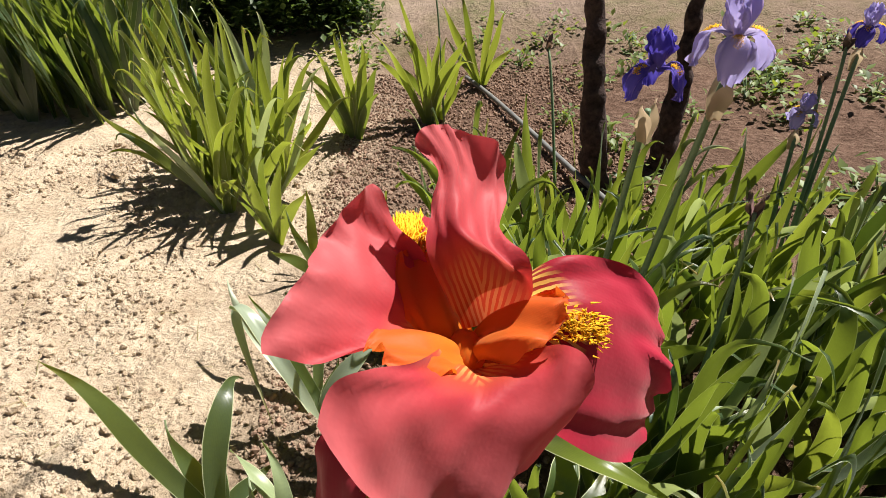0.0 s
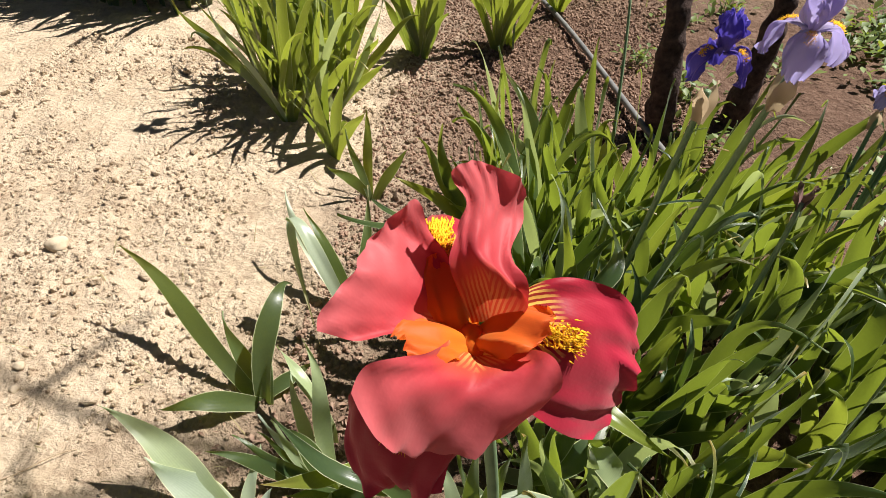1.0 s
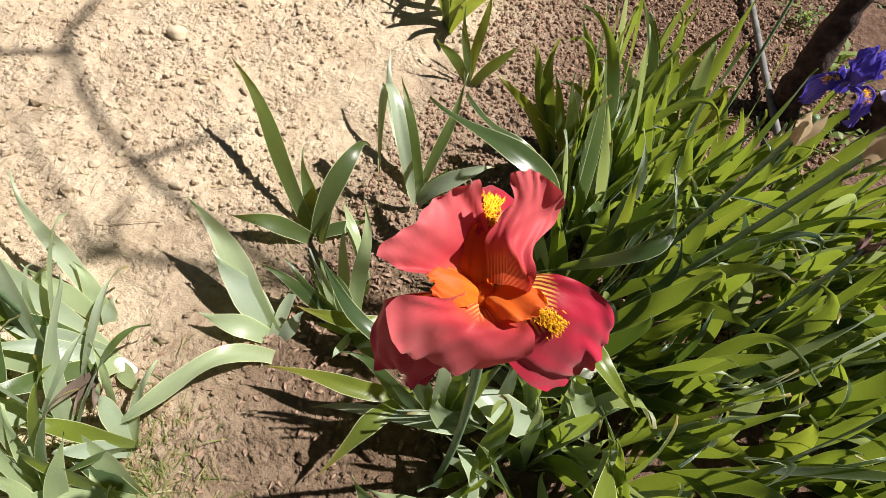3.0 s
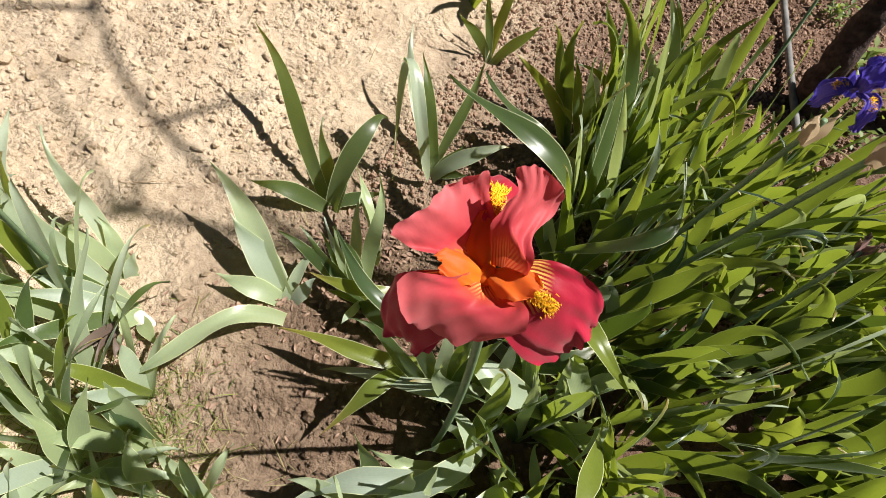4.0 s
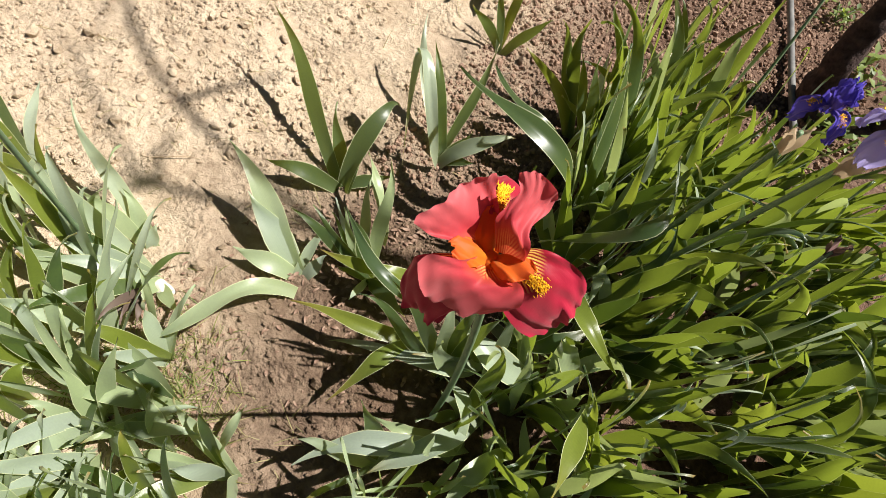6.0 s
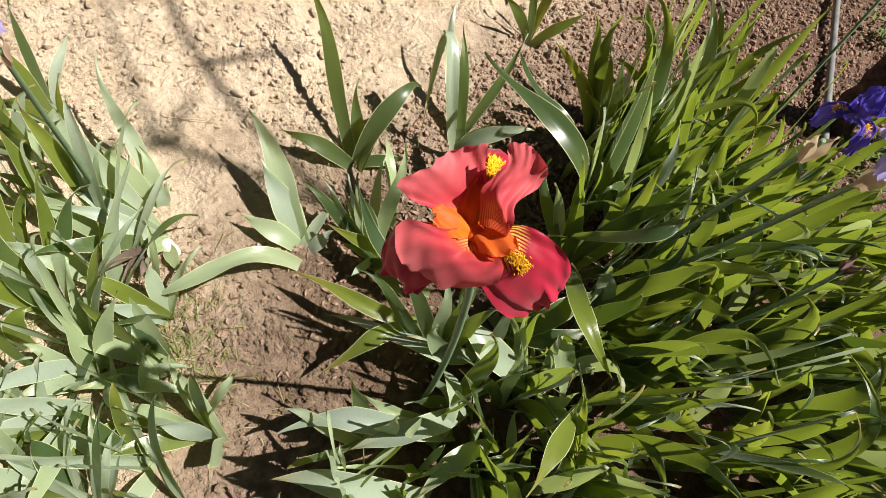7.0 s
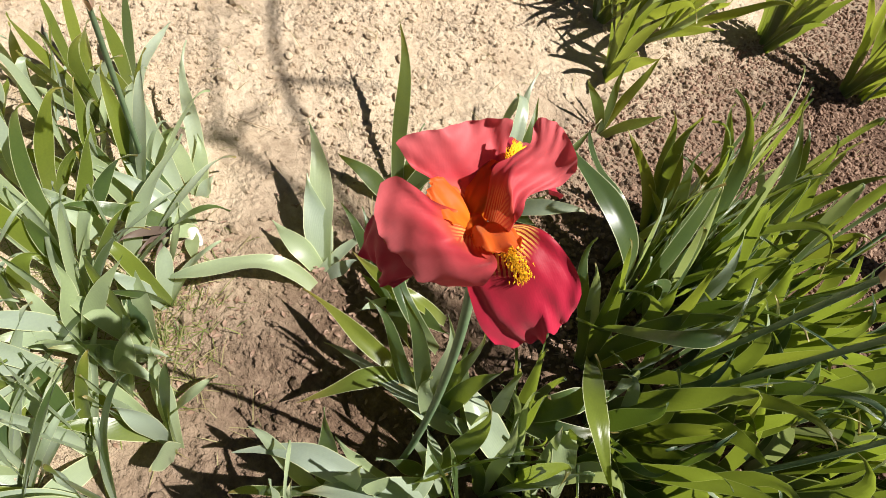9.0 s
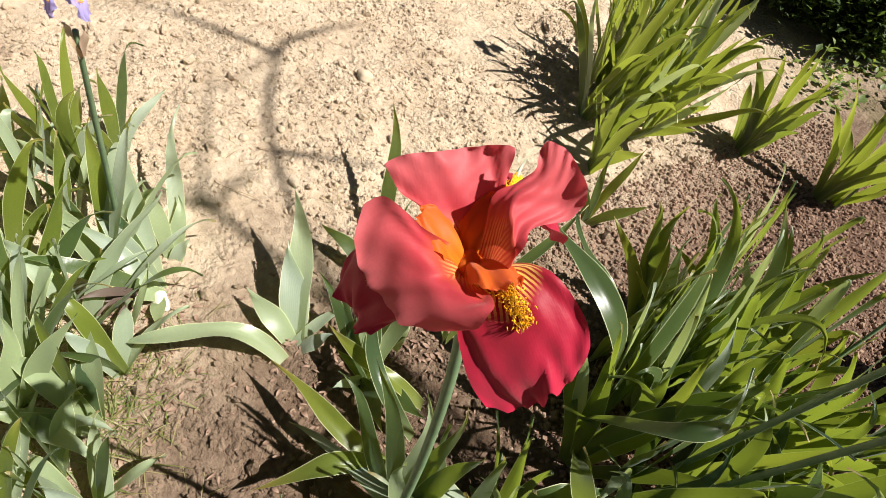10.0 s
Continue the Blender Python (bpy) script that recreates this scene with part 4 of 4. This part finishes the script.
def rock(name, place, size, mat, seed, label, category):
    bm = bmesh.new()
    bmesh.ops.create_icosphere(bm, subdivisions=3, radius=1)
    for q in bm.verts:
        d = 1 + 0.30 * noise.noise(q.co * 1.3 + Vector((seed, 0, 0))) + 0.12 * noise.noise(q.co * 3.5 + Vector((0, seed, 0)))
        q.co = Vector((q.co.x * size[0], q.co.y * size[1], q.co.z * size[2])) * d
    me = bpy.data.meshes.new(name)
    bm.to_mesh(me)
    bm.free()
    me.polygons.foreach_set("use_smooth", [True] * len(me.polygons))
    me.materials.append(mat)
    ob = new(name, me)
    ob.matrix_basis = Matrix.Translation((*place, relief(*place) + size[2] * 0.45))
    return tagged(ob, label, category, "stones")


for k, (x, y, r) in enumerate(((-1.21, 0.88, 0.026), (-0.785, 0.81, 0.010), (-1.06, 0.515, 0.012), (-1.05, 0.40, 0.013), (-1.10, 0.76, 0.010), (-0.81, 1.06, 0.009), (-1.03, 0.46, 0.011))):
    rock("stone", (x, y), (r * 1.15, r * 0.95, r * 0.75), STONE, k * 3.7, "pale rounded pebble on dry soil", "stone")


def scatter(name, mat, count, box, sizes, seed, label, bed):
    """Loose crumbs on the soil, in one mesh."""
    rng = random.Random(seed)
    bm = bmesh.new()
    bmesh.ops.create_icosphere(bm, subdivisions=1, radius=1)
    ico_v = [q.co.copy() for q in bm.verts]
    ico_f = [tuple(q.index for q in face.verts) for face in bm.faces]
    bm.free()
    verts, faces = [], []
    for _ in range(count):
        x, y = rng.uniform(box[0], box[1]), rng.uniform(box[2], box[3])
        if not bed and noise.noise(Vector((x * 2.3 + 3, y * 2.3 + 1, 0))) + rng.uniform(-0.35, 0.45) < 0.05:
            continue
        r = sizes[0] * (sizes[1] / sizes[0]) ** (rng.random() ** 1.7)
        rot = Euler((rng.uniform(0, 6), rng.uniform(0, 6), rng.uniform(0, 6))).to_matrix()
        st = (rng.uniform(0.7, 1.3), rng.uniform(0.6, 1.1), rng.uniform(0.5, 0.9))
        o = Vector((x, y, relief(x, y) + r * 0.3))
        k = len(verts)
        for q in ico_v:
            w = q * rng.uniform(0.75, 1.2)
            verts.append(o + rot @ Vector((w.x * st[0], w.y * st[1], w.z * st[2])) * r)
        faces += [tuple(i + k for i in face) for face in ico_f]
    return tagged(mesh_object(name, verts, faces, mat, smooth=False), label, "soil crumbs", kind="stuff")


scatter("path_crumbs", SOIL, 46000, (-2.0, 0.1, -0.5, 2.2), (0.0014, 0.010), 71, "small dry tan crumbs scattered over the path", False)
scatter("bed_crumbs", CRUMB_RED, 26000, (-0.45, 0.7, 0.6, 2.9), (0.0022, 0.011), 72, "reddish crumbs of dug soil in the bed", True)


scatter("clods", SOIL, 1700, (-2.0, 0.0, -0.3, 2.2), (0.006, 0.022), 73, "larger dry clods lying on the trodden path", False)


def twig(points, r, label):
    v, f = tube([bezier(points, i / 10) for i in range(11)], [r * (1 - 0.5 * i / 10) for i in range(11)], 6)
    return tagged(mesh_object("twig", v, f, TWIG), label, "twig", "twigs")


twig([(-1.24, 1.02, 0.008), (-1.21, 0.97, 0.012), (-1.20, 0.93, 0.006)], 0.0022, "pale straw lying by a pebble")
twig([(-0.92, 0.27, 0.004), (-0.88, 0.27, 0.012), (-0.85, 0.33, 0.012), (-0.80, 0.35, 0.004)], 0.0016, "thin curved dry twig on the path")

small_iris((-0.80, 0.02), (-0.66, 0.04, 0.66), LILAC, LILAC, "lilac iris leaning over the grey-green clump", 0.40, 81, 40)


# ---- undergrowth ----
def leafy_material(name, dark, light, through_colour):
    m, nt, bsdf, out = material(name)
    rnd = nt.nodes.new("ShaderNodeNewGeometry").outputs["Random Per Island"]
    col = ramp(nt, rnd, [(0.0, dark), (1.0, light)])
    nt.links.new(col, bsdf.inputs["Base Color"])
    bsdf.inputs["Roughness"].default_value = 0.5
    n = nt.nodes.new("ShaderNodeRGB")
    n.outputs[0].default_value = (*through_colour, 1)
    thin(nt, bsdf, out, mix(nt, 0.4, n.outputs[0], col), 0.4)
    return m


WEED = leafy_material("weed_leaf", (0.07, 0.12, 0.03), (0.20, 0.26, 0.06), (0.40, 0.48, 0.03))
SHRUB = leafy_material("shrub_leaf", (0.025, 0.05, 0.018), (0.09, 0.14, 0.04), (0.20, 0.30, 0.03))
STRAW = leafy_material("dry_grass", (0.30, 0.24, 0.10), (0.42, 0.38, 0.20), (0.40, 0.34, 0.15))
GRASS = leafy_material("thin_grass", (0.10, 0.15, 0.04), (0.24, 0.26, 0.08), (0.36, 0.42, 0.05))


def leaflets(rng, count, centre, spread, size, upward=0.5):
    """Verts and faces of many small pointed leaves, each a folded pair of triangles."""
    verts, faces = [], []
    for _ in range(count):
        o = Vector(centre) + Vector((rng.gauss(0, spread[0]), rng.gauss(0, spread[1]), abs(rng.gauss(0, spread[2]))))
        a, el = rng.uniform(0, 6.28), rng.uniform(-0.3, 1.2) * upward * 1.6
        d = Vector((math.cos(a) * math.cos(el), math.sin(a) * math.cos(el), math.sin(el)))
        w = d.cross(Vector((0, 0, 1))).normalized()
        n = w.cross(d)
        ln = size * rng.uniform(0.6, 1.3)
        k = len(verts)
        verts += [o, o + d * ln * 0.5 + w * ln * 0.27 + n * ln * 0.07, o + d * ln + n * -0.05 * ln, o + d * ln * 0.5 - w * ln * 0.27 + n * ln * 0.07, o + d * ln * 0.5]
        faces += [(k, k + 4, k + 1), (k + 1, k + 4, k + 2), (k, k + 3, k + 4), (k + 3, k + 2, k + 4)]
    return verts, faces


def weed(place, size, seed, label="small yellow-green weed on bare soil"):
    rng = random.Random(seed)
    e = thing("weed", (*place, 0), label, "weed", "weeds")
    v, f = leaflets(rng, 60, (0, 0, 0.0), (size * 0.45, size * 0.45, size * 0.4), size * 0.32)
    mesh_object("foliage", v, f, WEED, None, e)
    for _ in range(4):
        d = Vector((rng.uniform(-0.4, 0.4), rng.uniform(-0.4, 0.4), 0.6)) * size
        v, f = tube([(0, 0, -0.01), tuple(d * 0.5), tuple(d)], [0.003, 0.0025, 0.001], 5)
        mesh_object("stem", v, f, STEM, None, e)
    return e


rng = random.Random(90)
for k, (x, y, r) in enumerate(((-0.50, 3.10, 0.16), (-0.62, 3.30, 0.18), (-0.30, 3.4, 0.14), (0.40, 2.95, 0.13), (0.55, 3.2, 0.15), (0.72, 2.6, 0.12), (0.95, 2.75, 0.14), (1.05, 3.1, 0.15), (1.35, 2.35, 0.14), (1.5, 2.45, 0.16), (1.6, 2.65, 0.15),
                               (1.42, 2.1, 0.13), (1.9, 2.8, 0.16), (2.1, 3.0, 0.14), (0.66, 1.9, 0.13), (0.62, 1.62, 0.11), (1.15, 1.45, 0.16), (1.25, 1.3, 0.18), (1.2, 1.15, 0.16), (0.9, 3.4, 0.16), (0.7, 3.5, 0.15), (0.3, 3.6, 0.14), (1.5, 2.55, 0.14), (1.7, 3.2, 0.16), (2.1, 3.3, 0.18), (-0.65, 3.7, 0.2), (-0.5, 3.6, 0.16), (1.4, 1.5, 0.16), (1.35, 1.0, 0.16), (1.0, 2.2, 0.12), (1.9, 2.3, 0.15), (0.5, 2.2, 0.09), (0.2, 3.3, 0.12))):
    weed((x, y), r, 100 + k)


def shrub(place, size, seed, label):
    e = thing("shrub", (*place, 0), label, "shrub", "shrubs")
    rng = random.Random(seed)
    for k in range(9):
        a, r = rng.uniform(0, 6.28), rng.uniform(0.1, 0.55)
        d = Vector((math.cos(a) * r, math.sin(a) * r, rng.uniform(0.5, 1.0))) * size
        v, f = tube([(0, 0, -0.02), tuple(d * 0.5 + Vector((0, 0, 0.1 * size))), tuple(d)], [0.010, 0.007, 0.002], 6)
        mesh_object("branch", v, f, BARK, None, e)
        v, f = leaflets(rng, 420, d * 0.75, (size * 0.2, size * 0.2, size * 0.24), 0.055)
        v2, f2 = leaflets(rng, 260, d * 0.35, (size * 0.24, size * 0.24, size * 0.2), 0.05)
        mesh_object("foliage", v + v2, f + [tuple(i + len(v) for i in q) for q in f2], SHRUB, None, e)
    return e


for k, (x, y, r) in enumerate(((-1.45, 3.75, 0.55), (-1.05, 3.6, 0.5), (-0.70, 3.75, 0.45), (-2.4, 4.7, 0.9), (-3.4, 5.3, 1.1), (-0.9, 5.2, 0.8), (2.4, 6.2, 0.9), (4.0, 6.8, 1.0))):
    shrub((x, y), r, 200 + k, "dark green leafy shrub behind the iris bed")


def wisps(name, mat, count, spots, length, seed, label, category):
    """Thin bent stalks of grass, in one mesh."""
    rng = random.Random(seed)
    verts, faces = [], []
    for _ in range(count):
        cx, cy, sx, sy = rng.choice(spots)
        x, y = rng.gauss(cx, sx), rng.gauss(cy, sy)
        a, ln, el = rng.uniform(0, 6.28), length * rng.uniform(0.4, 1.3), rng.uniform(0.05, 0.9)
        d = Vector((math.cos(a) * math.cos(el), math.sin(a) * math.cos(el), math.sin(el)))
        w = Vector((-math.sin(a), math.cos(a), 0)) * 0.0011
        o = Vector((x, y, relief(x, y)))
        k = len(verts)
        bend = Vector((0, 0, -0.25 * ln * el))
        verts += [o - w, o + w, o + d * ln * 0.5 + w * 0.8, o + d * ln * 0.5 - w * 0.8, o + d * ln + bend]
        faces += [(k, k + 1, k + 2, k + 3), (k + 3, k + 2, k + 4)]
    return tagged(mesh_object(name, verts, faces, mat), label, category, kind="stuff")


wisps("dry_grass", STRAW, 420, [(-0.50, -0.06, 0.06, 0.07), (-0.55, -0.14, 0.08, 0.06), (-0.35, -0.10, 0.10, 0.05), (-0.85, 0.6, 0.35, 0.4), (0.3, 2.2, 0.5, 0.5)], 0.07, 95, "scattered straw and dry grass on the soil", "dry grass")
wisps("green_grass", GRASS, 380, [(-0.50, -0.10, 0.07, 0.07), (-0.40, -0.14, 0.06, 0.05), (-0.62, -0.30, 0.1, 0.1)], 0.08, 96, "thin green grass among the iris leaves", "grass")
wisps("bank_grass", GRASS, 5200, [(2.2, 3.6, 0.7, 0.5), (3.2, 4.6, 1.0, 0.7), (1.2, 3.6, 0.5, 0.3), (0.2, 4.4, 0.8, 0.5), (4.5, 5.5, 1.2, 0.8)], 0.12, 97, "patchy grass on the bank behind the bed", "grass")


# ---- litter ----
def litter(name, mat, count, spots, size, seed, label):
    """Flat curled scraps of dead leaf on the soil, in one mesh."""
    rng = random.Random(seed)
    verts, faces, uvs = [], [], []
    for _ in range(count):
        cx, cy, sx, sy = rng.choice(spots)
        x, y = rng.gauss(cx, sx), rng.gauss(cy, sy)
        a, ln = rng.uniform(0, 6.28), size * rng.uniform(0.4, 1.5)
        d = Vector((math.cos(a), math.sin(a), rng.uniform(-0.1, 0.35)))
        w = Vector((-math.sin(a), math.cos(a), rng.uniform(-0.4, 0.4))) * ln * rng.uniform(0.10, 0.28)
        o = Vector((x, y, relief(x, y) + 0.004))
        k = len(verts)
        for i in range(5):
            t = i / 4
            p = o + d * ln * t + Vector((0, 0, 0.25 * ln * math.sin(3.1 * t) * rng.uniform(0.2, 1.0)))
            h = math.sin(math.pi * (0.12 + 0.8 * t))
            verts += [p - w * h, p + Vector((0, 0, -0.1 * ln * h)), p + w * h]
            uvs += [(0.3, t), (0.5, t), (0.7, t)]
        for i in range(4):
            for j in range(2):
                q = k + i * 3 + j
                faces.append((q, q + 1, q + 4, q + 3))
    return tagged(mesh_object(name, verts, faces, mat, uvs), label, "leaf litter", kind="stuff")


DEAD = petal_material("dead_leaf", (0.16, 0.095, 0.065), (0.27, 0.17, 0.12), (0.38, 0.26, 0.19), (0.30, 0.19, 0.12), None, 0.2)
HUSK = petal_material("dark_husk", (0.05, 0.035, 0.03), (0.09, 0.065, 0.05), (0.14, 0.10, 0.08), (0.10, 0.07, 0.05), None, 0.1)
litter("leaf_litter", DEAD, 1500, [(-0.55, 0.0, 0.10, 0.07), (-0.45, -0.15, 0.10, 0.08), (-0.30, 0.48, 0.10, 0.08), (-0.35, 0.30, 0.12, 0.10), (-0.12, 0.35, 0.12, 0.14), (0.1, 0.7, 0.12, 0.2)], 0.013, 401, "pinkish brown scraps of dead leaf on the soil")


def withered_bloom(place, top, label, seed):
    e = thing("withered_iris", (*place, 0), label, "withered iris", "withered irises")
    rng = random.Random(seed)
    o = Vector(top) - Vector((*place, 0))
    pts = [bezier([(0, 0, -0.02), tuple(o * 0.4), tuple(o * 0.8 + Vector((0.01, 0, 0))), tuple(o)], i / 10) for i in range(11)]
    v, f = tube(pts, [0.0048 - 0.0014 * i / 10 for i in range(11)], 7)
    mesh_object("stem", v, f, STEM, None, e)
    for k in range(5):
        a = rng.uniform(0, 6.28)
        tip = o + Vector((math.cos(a) * 0.014, math.sin(a) * 0.014, rng.uniform(0.012, 0.035)))
        blade(e, DEAD if k % 2 else HUSK, tip, (math.cos(a), math.sin(a), 0.2), 0.014, 0.15, 0.0, rng.uniform(-1.5, 1.5), o - Vector((0, 0, 0.012))).name = "shrivelled_petal"
    return e


withered_bloom((0.42, 0.60), (0.401, 0.586, 0.600), "brown withered iris bud among green leaves", 7)
withered_bloom((-0.02, 2.25), (-0.029, 2.34, 0.52), "brown withered iris bud on a short stalk", 8)
withered_bloom((0.79, 0.99), (0.789, 1.107, 0.568), "dry papery iris bud on a leaning stalk", 9)
withered_bloom((0.80, 1.00), (0.812, 1.104, 0.638), "dry papery iris bud on a leaning stalk", 10)
withered_bloom((0.30, 1.20), (0.268, 1.408, 0.572), "narrow brown iris bud on a green stalk", 11)

husk = thing("withered_stalk", (-0.632, 0.03, 0), "black withered iris stalk fallen beside a pale rhizome", "dead stalk")
for k, (dx, dy, dz) in enumerate(((0.03, -0.10, 0.05), (0.0, -0.12, 0.03), (0.05, -0.08, 0.02), (0.02, -0.13, 0.08))):
    blade(husk, HUSK, (dx, dy, dz), (0.4, 0.2, 1.0), 0.022, 0.2, 0.1, 0.6, (0, 0, 0.005)).name = "dead_leaf"
rock("rhizome", (-0.615, 0.045), (0.030, 0.016, 0.014), PALE, 5.5, "pale bare iris rhizome on the soil", "rhizome")
